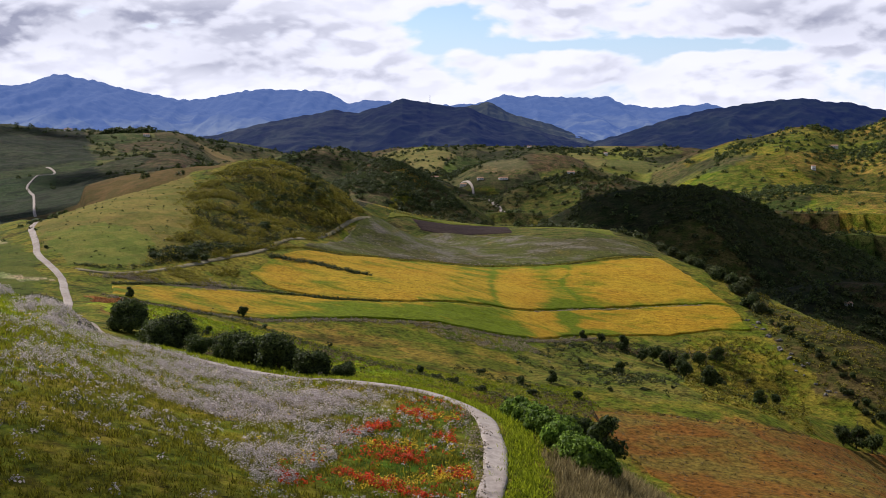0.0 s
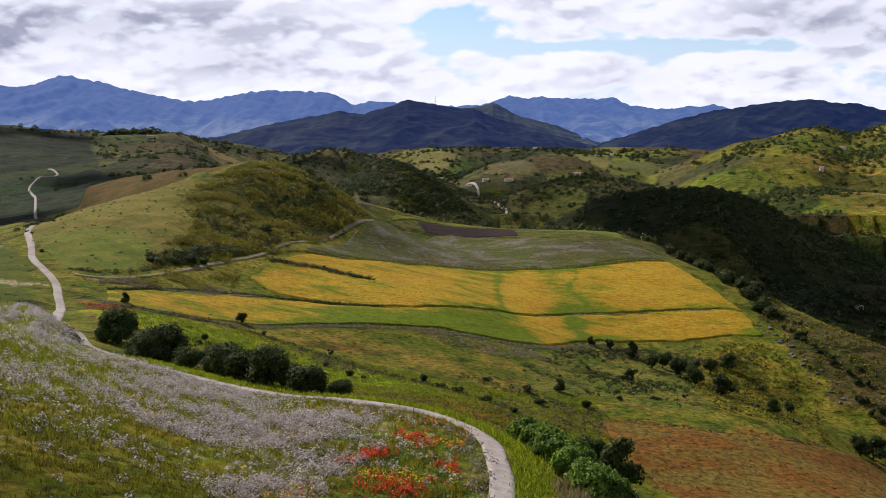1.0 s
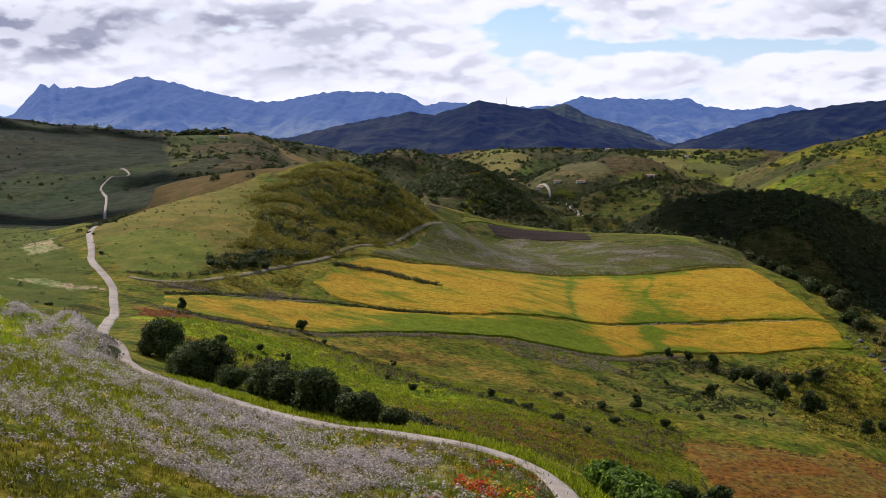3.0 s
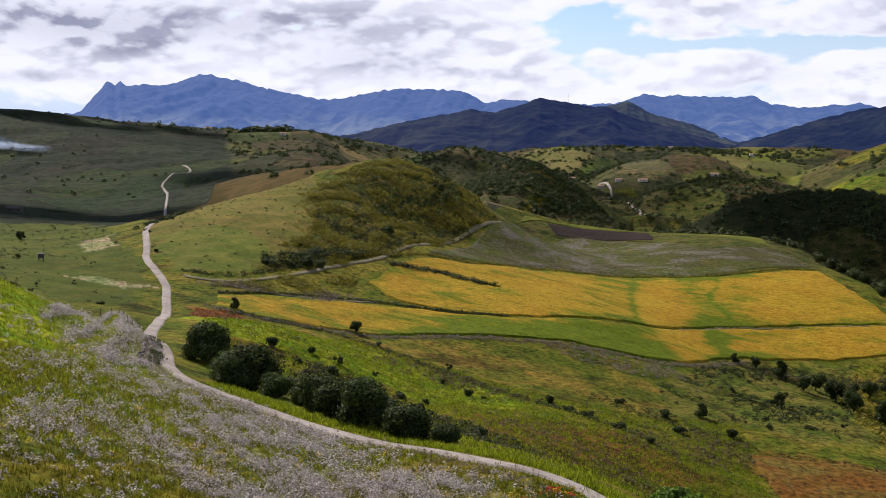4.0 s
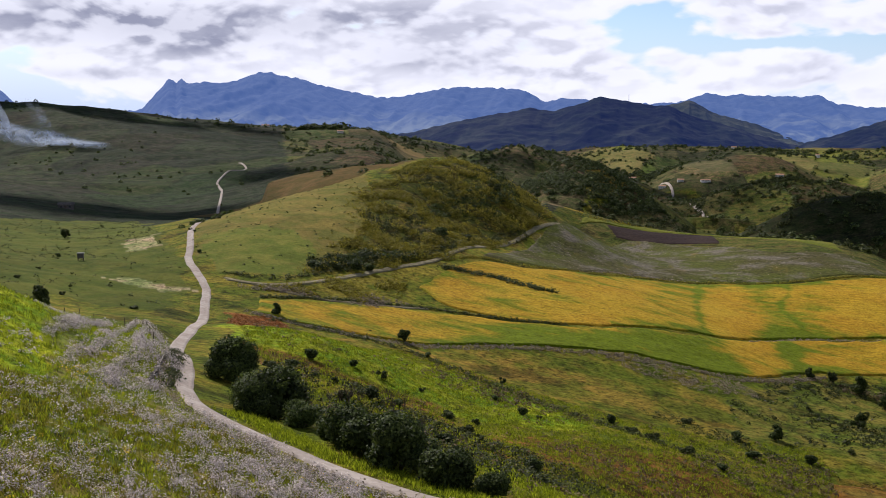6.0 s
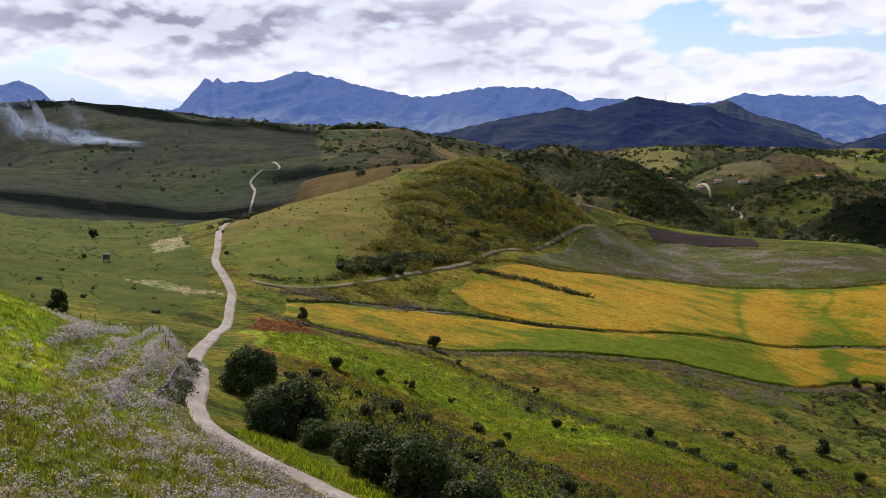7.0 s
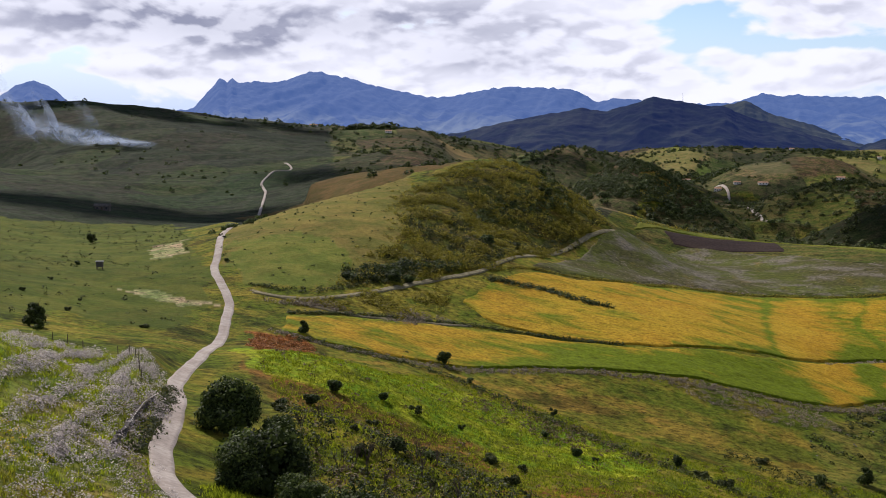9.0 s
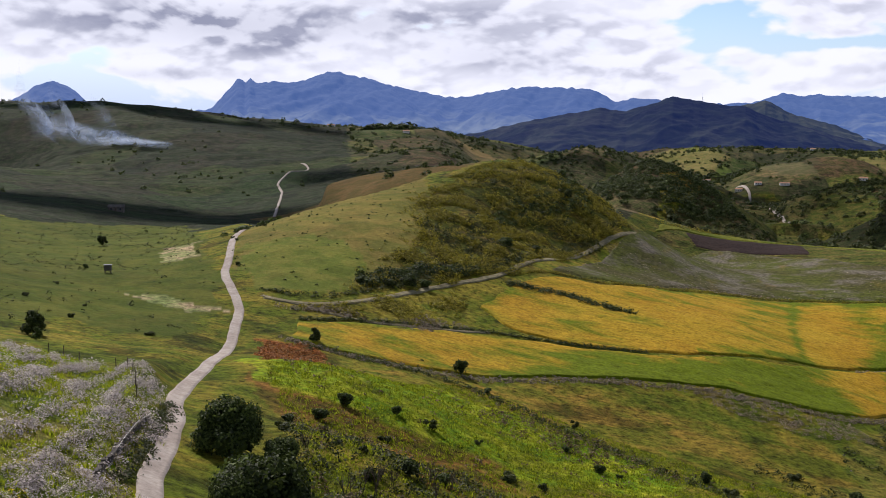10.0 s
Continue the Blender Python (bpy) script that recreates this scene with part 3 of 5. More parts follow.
RIGHT_HILL = [(264, 1267), (420, 1700), (490, 2065), (603, 2141), (695, 2164), (860, 2200), (900, 1800), (528, 1353), (436, 1500)]
FAR_FIELDS = [(-133, 2842), (20, 2551), (21, 2003), (-59, 1842)]
FAR_FIELDS_EAST = [(257, 2935), (401, 2917), (429, 2119), (316, 2006), (250, 2037), (197, 2251)]
GREY_FIELDS = [(38, 2099), (139, 2401), (179, 2162), (142, 1945), (53, 1892)]
TERRACES = [(142, 1253), (215, 1400), (184, 1201), (152, 1183)]
LEFT_MEADOW = [(-321, 551), (-270, 635), (-177, 461), (-133, 374), (-121, 333), (-131, 316), (-149, 323), (-147, 299), (-300, 330)]
PALE_PATCH = [(-209, 486), (-197, 491), (-175, 450), (-182, 438)]
PALE_STRIP = [(-160, 376), (-147, 376), (-130, 364), (-137, 357)]
PLATEAU = [(-62, 487), (-40, 605), (-36, 800), (110, 780), (150, 700), (113, 600), (65, 570), (33, 571), (-12, 548), (-41, 498)]
MIDDLE_LAND = [(-190, 690), (-60, 720), (-40, 860), (-60, 1300), (30, 2000), (300, 2700), (-900, 2700), (-600, 1900), (-330, 1100)]
VALLEY = [(150, 700), (-30, 830), (-60, 1100), (0, 1700), (260, 1900), (440, 1500), (520, 1000), (300, 500), (200, 520)]
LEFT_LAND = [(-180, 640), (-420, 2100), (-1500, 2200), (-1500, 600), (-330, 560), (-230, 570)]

# LEFT_LAND's tone is dark and bluish: cloud shade and haze painted into the cover.
COVER = [
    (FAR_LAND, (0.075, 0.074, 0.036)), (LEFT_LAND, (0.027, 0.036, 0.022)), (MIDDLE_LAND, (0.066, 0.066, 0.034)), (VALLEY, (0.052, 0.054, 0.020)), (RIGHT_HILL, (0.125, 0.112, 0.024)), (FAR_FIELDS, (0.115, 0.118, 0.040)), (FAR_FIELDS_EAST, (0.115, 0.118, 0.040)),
    (GREY_FIELDS, (0.07, 0.075, 0.036)), (TAN_STRIP, (0.16, 0.125, 0.065)), (TERRACES, (0.13, 0.13, 0.025)), (LEFT_MEADOW, (0.092, 0.108, 0.017)), (PLATEAU, (0.085, 0.086, 0.024)),
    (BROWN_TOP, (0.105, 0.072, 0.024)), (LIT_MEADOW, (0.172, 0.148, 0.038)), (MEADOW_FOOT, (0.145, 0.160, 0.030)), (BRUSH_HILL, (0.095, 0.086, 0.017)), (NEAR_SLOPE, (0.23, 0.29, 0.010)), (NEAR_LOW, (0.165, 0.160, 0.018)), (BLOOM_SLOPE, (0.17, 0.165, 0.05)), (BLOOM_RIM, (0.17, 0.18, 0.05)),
    (POPPY_PATCH, (0.085, 0.125, 0.014)), (GREEN_BAND, (0.18, 0.235, 0.012)), (RUST_BAND, (0.158, 0.128, 0.022)), (RED_PATCH, (0.20, 0.08, 0.022)), (RUST_STRIP, (0.14, 0.088, 0.022)), (RUST_LOW, (0.135, 0.078, 0.020)), (RUST_FOOT, (0.145, 0.128, 0.020)),
    (SCRUB_SLOPE, (0.12, 0.125, 0.025)), (OLIVE_SLOPE, (0.18, 0.165, 0.02)), (BEYOND_HEDGE, (0.075, 0.068, 0.026)), (RUST_FIELD, (0.17, 0.11, 0.022)), (PALE_PATCH, (0.30, 0.27, 0.19)), (PALE_STRIP, (0.27, 0.25, 0.17)),
]


PLOT_TONES = np.array([(1, 1, 1), (1.55, 1.32, 1.5), (0.85, 1.15, 0.75), (0.5, 0.56, 0.62), (1.35, 1.40, 0.85), (1.05, 0.80, 0.95), (0.7, 0.74, 0.7), (1.2, 1.1, 1.0)])


def plots(x, y, size=78.0, seed=3.0):
    """The patchwork of far fields: a number for each plot, and the way to its border in metres."""
    x, y = x + 16 * ripple(x, y, 60, 2.0), y + 22 * ripple(x, y, 75, 5.0)
    gx, gy = np.floor(x / size), np.floor(y / (1.7 * size))
    one, two, name = np.full(x.shape, 1e9), np.full(x.shape, 1e9), np.zeros(x.shape)
    for i in (-1, 0, 1):
        for j in (-1, 0, 1):
            cx, cy = gx + i, gy + j
            h = np.abs(np.sin(cx * 127.1 + cy * 311.7 + seed) * 43758.5453) % 1
            k = np.abs(np.sin(cx * 269.5 + cy * 183.3 + seed) * 24634.6345) % 1
            d = np.hypot((cx + 0.1 + 0.8 * h) * size - x, ((cy + 0.1 + 0.8 * k) * 1.7 * size - y) / 1.7)
            two = np.where(d < one, one, np.minimum(two, d))
            name = np.where(d < one, (h * 7.3 + k * 3.1) % 1, name)
            one = np.minimum(one, d)
    return name, two - one


def plot_tone(x, y):
    name, border = plots(x, y)
    tone = PLOT_TONES[(name * len(PLOT_TONES)).astype(int)]
    calm = np.where(inside(x, y, LEFT_LAND, 25.0) | inside(x, y, RIGHT_HILL, 25.0), 0.75, 0.95)[..., None]
    return (1 + (tone - 1) * calm) * np.where(border < 4, 0.7, 1.0)[..., None]


def hedgerows(x, y):
    return np.where(plots(x, y)[1] < 5.0, 0.9, 0.03)


# ---- the ground: one sheet out to the far ranges ----
def build_ground():
    fine = np.radians(np.linspace(-39, 27, 760))
    az = np.concatenate([np.radians(np.linspace(-180, -39, 40, endpoint=False)), fine, np.radians(np.linspace(27, 180, 41)[1:])])
    rad = np.concatenate([[0.5], np.geomspace(25, 4950, 720)])
    a, r = np.meshgrid(az, rad)
    x, y = r * np.sin(a), r * np.cos(a) - 20
    z = ground_height(x, y)
    tone = np.empty((*x.shape, 4), np.float32)
    tone[...] = (0.130, 0.130, 0.017, 1)
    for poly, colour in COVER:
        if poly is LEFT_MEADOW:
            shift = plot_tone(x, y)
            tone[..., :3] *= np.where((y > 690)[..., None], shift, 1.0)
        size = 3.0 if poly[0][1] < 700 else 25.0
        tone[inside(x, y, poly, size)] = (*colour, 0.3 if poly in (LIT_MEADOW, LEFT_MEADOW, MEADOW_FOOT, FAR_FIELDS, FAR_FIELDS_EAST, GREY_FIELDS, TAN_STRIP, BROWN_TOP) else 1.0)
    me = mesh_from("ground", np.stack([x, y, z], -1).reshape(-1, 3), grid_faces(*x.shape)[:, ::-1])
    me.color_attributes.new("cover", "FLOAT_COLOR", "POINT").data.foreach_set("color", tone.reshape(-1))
    me.materials.append(GROUND)
    return tagged(new("ground", me), "rolling green and ochre hill country under broken cloud", "ground", kind="structure")


build_ground()


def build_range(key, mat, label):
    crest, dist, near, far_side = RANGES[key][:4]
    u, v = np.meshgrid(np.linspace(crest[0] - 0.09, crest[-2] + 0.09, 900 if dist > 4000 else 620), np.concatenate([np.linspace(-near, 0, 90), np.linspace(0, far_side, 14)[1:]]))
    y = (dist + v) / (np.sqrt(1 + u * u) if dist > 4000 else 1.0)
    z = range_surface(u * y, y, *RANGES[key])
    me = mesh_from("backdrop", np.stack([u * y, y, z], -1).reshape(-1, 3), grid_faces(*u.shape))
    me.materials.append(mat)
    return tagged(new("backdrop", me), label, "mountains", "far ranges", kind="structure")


build_range("blue", BLUE_RANGE, "blue mountain range along the horizon with painted haze")
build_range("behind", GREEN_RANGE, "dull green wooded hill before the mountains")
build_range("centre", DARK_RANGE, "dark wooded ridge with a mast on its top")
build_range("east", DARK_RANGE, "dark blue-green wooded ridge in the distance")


def smooth_line(pts, n):
    """n points along a soft curve through pts."""
    p = np.array(pts, float)
    q = np.vstack([2 * p[0] - p[1], p, 2 * p[-1] - p[-2]])
    d = np.concatenate([[0], np.cumsum(np.hypot(*(p[1:] - p[:-1]).T))])
    out = []
    for s in np.linspace(0, d[-1] - 1e-6, n):
        i = int(np.searchsorted(d, s, "right") - 1)
        t = (s - d[i]) / (d[i + 1] - d[i])
        a, b, c, e = q[i : i + 4]
        out.append(0.5 * (2 * b + (c - a) * t + (2 * a - 5 * b + 4 * c - e) * t * t + (3 * b - a - 3 * c + e) * t ** 3))
    return np.array(out)


def drape(name, top, low, lift, mat, nu, nv, edge=0.0, rows=0.0):
    """A sheet between two lines on the ground, lifted by the height of what grows there; its border drops to the soil."""
    a, b = smooth_line(top, nu), smooth_line(low, nu)
    f = np.linspace(0, 1, nv)[:, None, None]
    p = a[None] * (1 - f) + b[None] * f
    x, y = p[..., 0], p[..., 1]
    if edge:
        x, y = x + edge * ripple(x, y, 2.3, 3), y + edge * 1.5 * ripple(x, y, 3.1, 7)
    z = ground_height(x, y) + lift + rows * ripple(x, y, 1.3, 2) * lift
    z[0], z[-1], z[:, 0], z[:, -1] = z[0] - lift - 0.5, z[-1] - lift - 0.5, z[:, 0] - lift - 0.5, z[:, -1] - lift - 0.5
    me = mesh_from(name, np.stack([x, y, z], -1).reshape(-1, 3), grid_faces(nv, nu))
    me.materials.append(mat)
    return new(name, me)


def ribbon(name, pts, width, lift, mat, n, edge=0.0):
    c = smooth_line(pts, n)
    d = np.gradient(c, axis=0)
    d /= np.hypot(*d.T)[:, None]
    s = np.stack([d[:, 1], -d[:, 0]], 1)
    return drape(name, c - s * width / 2, c + s * width / 2, lift, mat, n, 9, edge)


# ---- foliage ----
def leaf_quads(rng, pos, size, facing=None, flat=0.0):
    """Small four-cornered leaves at pos; facing: the way each looks, roughly."""
    n = len(pos)
    d = rng.normal(size=(n, 3))
    if facing is not None:
        d = facing * 1.6 + d * 0.8
    d[:, 2] += flat
    d /= np.linalg.norm(d, axis=1)[:, None] + 1e-9
    u = np.cross(d, rng.normal(size=(n, 3)))
    u /= np.linalg.norm(u, axis=1)[:, None] + 1e-9
    v = np.cross(d, u)
    s = (size * rng.uniform(0.6, 1.4, n))[:, None] if np.ndim(size) == 0 else (size * rng.uniform(0.7, 1.3, n))[:, None]
    q = np.stack([pos - u * s * 0.5, pos - v * s * 0.33, pos + u * s * 0.5, pos + v * s * 0.33], 1)
    return q.reshape(-1, 3), np.arange(n * 4).reshape(n, 4)


def joined(chunks):
    verts, faces, k = [], [], 0
    for v, f in chunks:
        verts.append(v)
        faces.append(f + k)
        k += len(v)
    return np.concatenate(verts), np.concatenate(faces)


def crown_mesh(name, seed, rx, rz, lobes, leaves, leaf, mat, low=0.08):
    """A crown of uneven lobes: leaves round dark hearts, with gaps between them."""
    rng = np.random.default_rng(seed)
    chunks = []
    for k in range(lobes):
        th = rng.uniform(0, 2 * math.pi)
        rr = rx * (0.62 * math.sqrt(rng.uniform(0, 1)))
        c = np.array([rr * math.cos(th), rr * math.sin(th), rz * (low + rng.uniform(0.12, 0.78) * (1 - 0.55 * rr / rx))])
        r = rng.uniform(0.30, 0.52) * rx * (1.1 - 0.35 * rr / rx)
        d = rng.normal(size=(leaves // lobes, 3))
        d /= np.linalg.norm(d, axis=1)[:, None]
        d[:, 2] = np.where(d[:, 2] < -0.4, -d[:, 2], d[:, 2])
        dist = r * (0.72 + 0.36 * rng.uniform(0, 1, len(d)) + 0.12 * np.sin(d[:, 0] * 7 + k) * np.sin(d[:, 1] * 6) )
        pos = c + d * dist[:, None] * np.array([1, 1, min(1.0, 0.9 * rz / rx)])
        chunks.append(leaf_quads(rng, pos, leaf, d))
        # heart of the lobe: larger leaves deep inside
        d2 = rng.normal(size=(40, 3))
        d2 /= np.linalg.norm(d2, axis=1)[:, None]
        chunks.append(leaf_quads(rng, c + d2 * r * 0.5 * np.array([1, 1, min(1.0, 0.9 * rz / rx)]), r * 0.75, d2))
    v, f = joined(chunks)
    v[:, 2] = np.maximum(v[:, 2], 0.04 * rz)
    me = mesh_from(name, v, f, smooth=False)
    me.materials.append(mat)
    return me


def limb(verts, faces, a, b, ra, rb, sides=6):
    a, b = Vector(a), Vector(b)
    q = (b - a).to_track_quat("Z", "Y")
    k = len(verts)
    for c, r in ((a, ra), (b, rb)):
        for i in range(sides):
            t = 2 * math.pi * i / sides
            verts.append(tuple(c + q @ Vector((r * math.cos(t), r * math.sin(t), 0))))
    for i in range(sides):
        j = (i + 1) % sides
        faces.append((k + i, k + j, k + sides + j, k + sides + i))


def trunk_mesh(name, seed, height, radius, spread):
    """A tapered, slightly leaning trunk with limbs that fork."""
    rng = random.Random(seed)
    verts, faces = [], []
    p, r = Vector((0, 0, -0.4)), radius
    for k in range(3):
        n = p + Vector((rng.uniform(-0.12, 0.12) * height, rng.uniform(-0.12, 0.12) * height, height / 3))
        limb(verts, faces, p, n, r, r * 0.75)
        for _ in range(2):
            t = rng.uniform(0, 6.28)
            e = n + Vector((math.cos(t) * spread, math.sin(t) * spread, rng.uniform(0.25, 0.5) * height))
            limb(verts, faces, n, e, r * 0.5, r * 0.15, 5)
        p, r = n, r * 0.75
    me = mesh_from(name, verts, faces)
    me.materials.append(BARK)
    return me


def tree_kind(name, seed, rx, rz, lobes, leaves, leaf, mat, trunk=1.0, label="", group=""):
    """One plant, standing at the origin, to be copied."""
    ob = new(name)
    ob.empty_display_size = 0.1
    t = new("trunk", trunk_mesh("trunk", seed, rz * 0.55 * trunk, 0.055 * rx + 0.05, rx * 0.4))
    c = new("crown", crown_mesh("crown", seed, rx, rz, lobes, leaves, leaf, mat))
    t.parent = c.parent = ob
    return tagged(ob, label, "tree" if trunk > 0.9 else "shrub", group)


def set_down(kind, x, y, size, turn, squash=1.0, sink=0.1, label=""):
    z = float(np.ravel(ground_height(x, y))[0]) - sink
    ob = copy_thing(kind, pose(x, y, z, 0, 0, turn) @ Matrix.Diagonal((size, size, size * squash, 1)))
    return tagged(ob, label)


def tufts(name, rng, xy, radius, height, per, leaf, mat, label, category, up=0.6, kind="stuff"):
    """Many low plants too many to count, joined: each a dome of small leaves on the ground."""
    n = len(xy)
    z = ground_height(xy[:, 0], xy[:, 1])
    r = radius * rng.uniform(0.55, 1.45, n)
    h = height * r / radius * rng.uniform(0.75, 1.3, n)
    d = rng.normal(size=(n, per, 3))
    d /= np.linalg.norm(d, axis=2)[..., None]
    d[..., 2] = np.abs(d[..., 2])
    k = rng.uniform(0.55, 1.0, (n, per, 1))
    off = d * k * np.stack([r, r, h], 1)[:, None]
    pos = np.concatenate([xy, z[:, None]], 1)[:, None] + off
    v, f = leaf_quads(rng, pos.reshape(-1, 3), np.repeat(leaf * r / radius, per), d.reshape(-1, 3), up)
    me = mesh_from(name, v, f, smooth=False)
    me.materials.append(mat)
    return tagged(new(name, me), label, category, kind=kind)


def blades(name, rng, xy, radius, height, per, width, mat, label, category):
    """Tufts of upright grass, joined: thin leaning blades."""
    n = len(xy)
    z = ground_height(xy[:, 0], xy[:, 1])
    k = rng.uniform(0.6, 1.4, (n, 1))
    base = np.concatenate([xy, z[:, None] - 0.05], 1)[:, None] + np.concatenate([rng.normal(0, radius * 0.5, (n, per, 2)) * k[..., None], np.zeros((n, per, 1))], 2)
    lean = rng.normal(0, 0.38, (n, per, 2))
    tip = base + np.concatenate([lean, np.ones((n, per, 1))], 2) * (height * rng.uniform(0.55, 1.25, (n, per, 1)) * k[..., None])
    t = rng.uniform(0, 2 * math.pi, (n, per))
    side = np.stack([np.cos(t), np.sin(t), 0 * t], -1) * (width * k[..., None])
    v = np.stack([base - side, base + side, tip], 2).reshape(-1, 3)
    me = mesh_from(name, v, np.arange(len(v)).reshape(-1, 3), smooth=False)
    me.materials.append(mat)
    return tagged(new(name, me), label, category, kind="stuff")


def strewn(rng, poly, n, keep=None):
    """n random places inside an outline, thinned where keep says so."""
    p = np.array(poly, float)
    lo, hi = p.min(0), p.max(0)
    out = np.empty((0, 2))
    for _ in range(60):
        c = rng.uniform(lo, hi, (n * 2, 2))
        c = c[inside(c[:, 0], c[:, 1], poly, 2.0)]
        if keep is not None:
            c = c[rng.uniform(0, 1, len(c)) < keep(c[:, 0], c[:, 1])]
        out = np.vstack([out, c])
        if len(out) >= n:
            break
    return out[:n]


def along(rng, pts, n, spread):
    c = smooth_line(pts, n)
    return c + rng.normal(0, spread, c.shape)

# ---- roads and tracks ----
ROAD_LINE = [(2, -70), (3, 0), (4, 60), (4, 95), (5.4, 112), (5.6, 124), (5.0, 134), (2.6, 143), (-3, 148.3), (-11, 152), (-22, 160.5), (-36, 170.5), (-46, 178.5), (-54, 187), (-62, 202), (-68, 217), (-76, 235), (-83.5, 250), (-92, 272), (-100, 298), (-111, 331), (-119, 352), (-127, 373), (-139, 395), (-149, 413), (-157, 434), (-166, 456), (-177, 485), (-184, 520)]
tagged(ribbon("road", ROAD_LINE, 3.1, 0.22, ROAD, 620, 0.09), "narrow pale worn country road winding down the slope", "road", kind="structure")
tagged(ribbon("hill_track", [(-127, 387), (-107, 391), (-90, 432), (-73, 474), (-57, 552), (-38, 612)], 2.4, 0.35, TRACK, 160, 0.3), "dry earth track round the foot of the brushy hill", "track", kind="structure")
tagged(ribbon("field_track", [(-128, 389), (-117, 386), (-99, 383), (-84, 392), (-66, 408)], 1.6, 0.25, TRACK, 80, 0.3), "grassy earth track between the fields", "track", kind="structure")
tagged(ribbon("far_road", [(-300, 830), (-328, 905), (-383, 1056), (-412, 1120), (-425, 1181), (-422, 1230), (-452, 1290)], 2.4, 0.8, ROAD, 120, 0.2), "pale far road climbing through dull hills", "road", kind="structure")
tagged(ribbon("valley_road", [(30, 1860), (39, 1840), (47, 1798), (47, 1734), (49, 1690)], 4.0, 1.2, ROAD, 60, 0.2), "pale valley road between houses", "road", kind="structure")
tagged(ribbon("valley_lane", [(60, 1480), (68, 1393), (75, 1320)], 3.6, 1.2, ROAD, 40, 0.2), "pale lane in the valley", "road", kind="structure")

# ---- crops ----
def wheat_terrace(name, top, low, nu, nv, greenness, label):
    """One terrace of standing wheat; greenness(u, v) says how unripe each stretch of it is."""
    ob = drape(name, top, low, 0.5, CROP, nu, nv, 0.5, 0.15)
    v, u = np.meshgrid(np.linspace(0, 1, nv), np.linspace(0, 1, nu), indexing="ij")
    ob.data.attributes.new("green", "FLOAT", "POINT").data.foreach_set("value", greenness(u, v).astype(np.float32).ravel())
    return tagged(ob, label, "field", "wheat terraces", kind="stuff")


def bump_at(u, centre, half, soft=0.012):
    return 1 / (1 + np.exp((np.abs(u - centre) - half) / soft))


def upper_green(u, v):
    g = 0.20 + 0.14 * np.sin(5 * u + 2 * v) + 0.10 * np.sin(23 * u + 5 * v) + 0.22 * bump_at(u, 0.53 - 0.12 * v, 0.05, 0.03)
    g = g + 0.65 * bump_at(u, 0.605 - 0.145 * v, 0.006, 0.005) + 0.75 * bump_at(u, 0.705 - 0.065 * v, 0.026, 0.014) + 0.40 * bump_at(u, 0.785 - 0.075 * v, 0.030, 0.020)
    g = g + 0.55 * bump_at(u, 0.745 - 0.07 * v + 0.012 * np.sin(9 * v), 0.004, 0.003)
    return g + 0.55 * bump_at(v, 1.0, 0.05, 0.03) * (u > 0.3) + 0.45 * bump_at(v, 0.0, 0.05, 0.03) * (u > 0.3) + 0.35 * bump_at(u, 0.0, 0.02, 0.01)


def lower_green(u, v):
    g = 0.52 + 0.50 * bump_at(u, 0.40, 0.17, 0.03) + 0.22 * np.sin(17 * u + 6 * v) * np.sin(4 * v + 9 * u)
    g = g - 0.55 * bump_at(v, 0.22 - 0.5 * u, 0.10, 0.04) * (u < 0.42) - 0.55 * bump_at(u, 0.63 - 0.03 * v, 0.045, 0.012)
    return g + 0.50 * bump_at(u, 0.70 - 0.02 * v, 0.012, 0.006) - 0.30 * bump_at(u, 0.86, 0.13, 0.02) + 0.25 * bump_at(v, 0.95, 0.10, 0.05)


wheat_terrace("wheat_field", [(-69, 459), (-60, 480), (-40, 492), (-12, 537), (10, 553), (33, 565), (64, 566), (89, 578), (114, 594)], [(-74, 430), (-57, 416), (-20, 421), (5, 437), (24, 450), (63, 487), (117, 507), (131, 506)], 360, 90, upper_green, "upper terrace of ripe golden wheat with green strips")
wheat_terrace("wheat_field", [(-109, 368), (-84, 391), (-64, 405), (-47, 412), (-20, 418.5), (5, 434), (24, 447.3), (62, 484), (116, 504.3), (131, 503.2)], [(-104, 350), (-86, 351), (-65, 361), (-43, 382), (-17, 397), (30, 410), (60, 445), (109, 470), (131, 474)], 360, 40, lower_green, "lower terrace of green and yellow half-ripe wheat")
FIELDS = [
    ("rust_field", [(42, 317), (56, 320), (75, 319), (97, 327), (116, 341), (150, 369)], [(45, 284), (52, 262), (61, 250), (83, 247), (110, 255), (140, 280)], ORANGE, "rust-orange weedy field on the lower slope", 130, 60),
    ("ploughed_plot", [(-22, 772), (10, 775), (44, 772)], [(-15, 745), (12, 736), (46, 724)], PLOUGH, "freshly ploughed dark brown plot", 40, 30),
    ("fallow_field", [(-43, 590), (-10, 740), (42, 705), (71, 650), (108, 680)], [(-62, 489), (-41, 500), (-12, 550), (33, 573), (65, 573), (113, 602)], LILAC, "grey-lilac fallow field with weeds", 120, 50),
    ("vine_strip", [(-36, 775), (9, 795), (46, 792), (85, 780), (112, 762)], [(-38, 750), (-20, 775), (46, 776), (72, 740), (108, 690)], GREEN, "bright green strip along the crest", 110, 14),
]
for fname, ftop, flow, fmat, flabel, fu, fv in FIELDS:
    tagged(drape(fname, ftop, flow, 0.45, fmat, fu, fv, 0.5, 0.15), flabel, "field", kind="stuff")

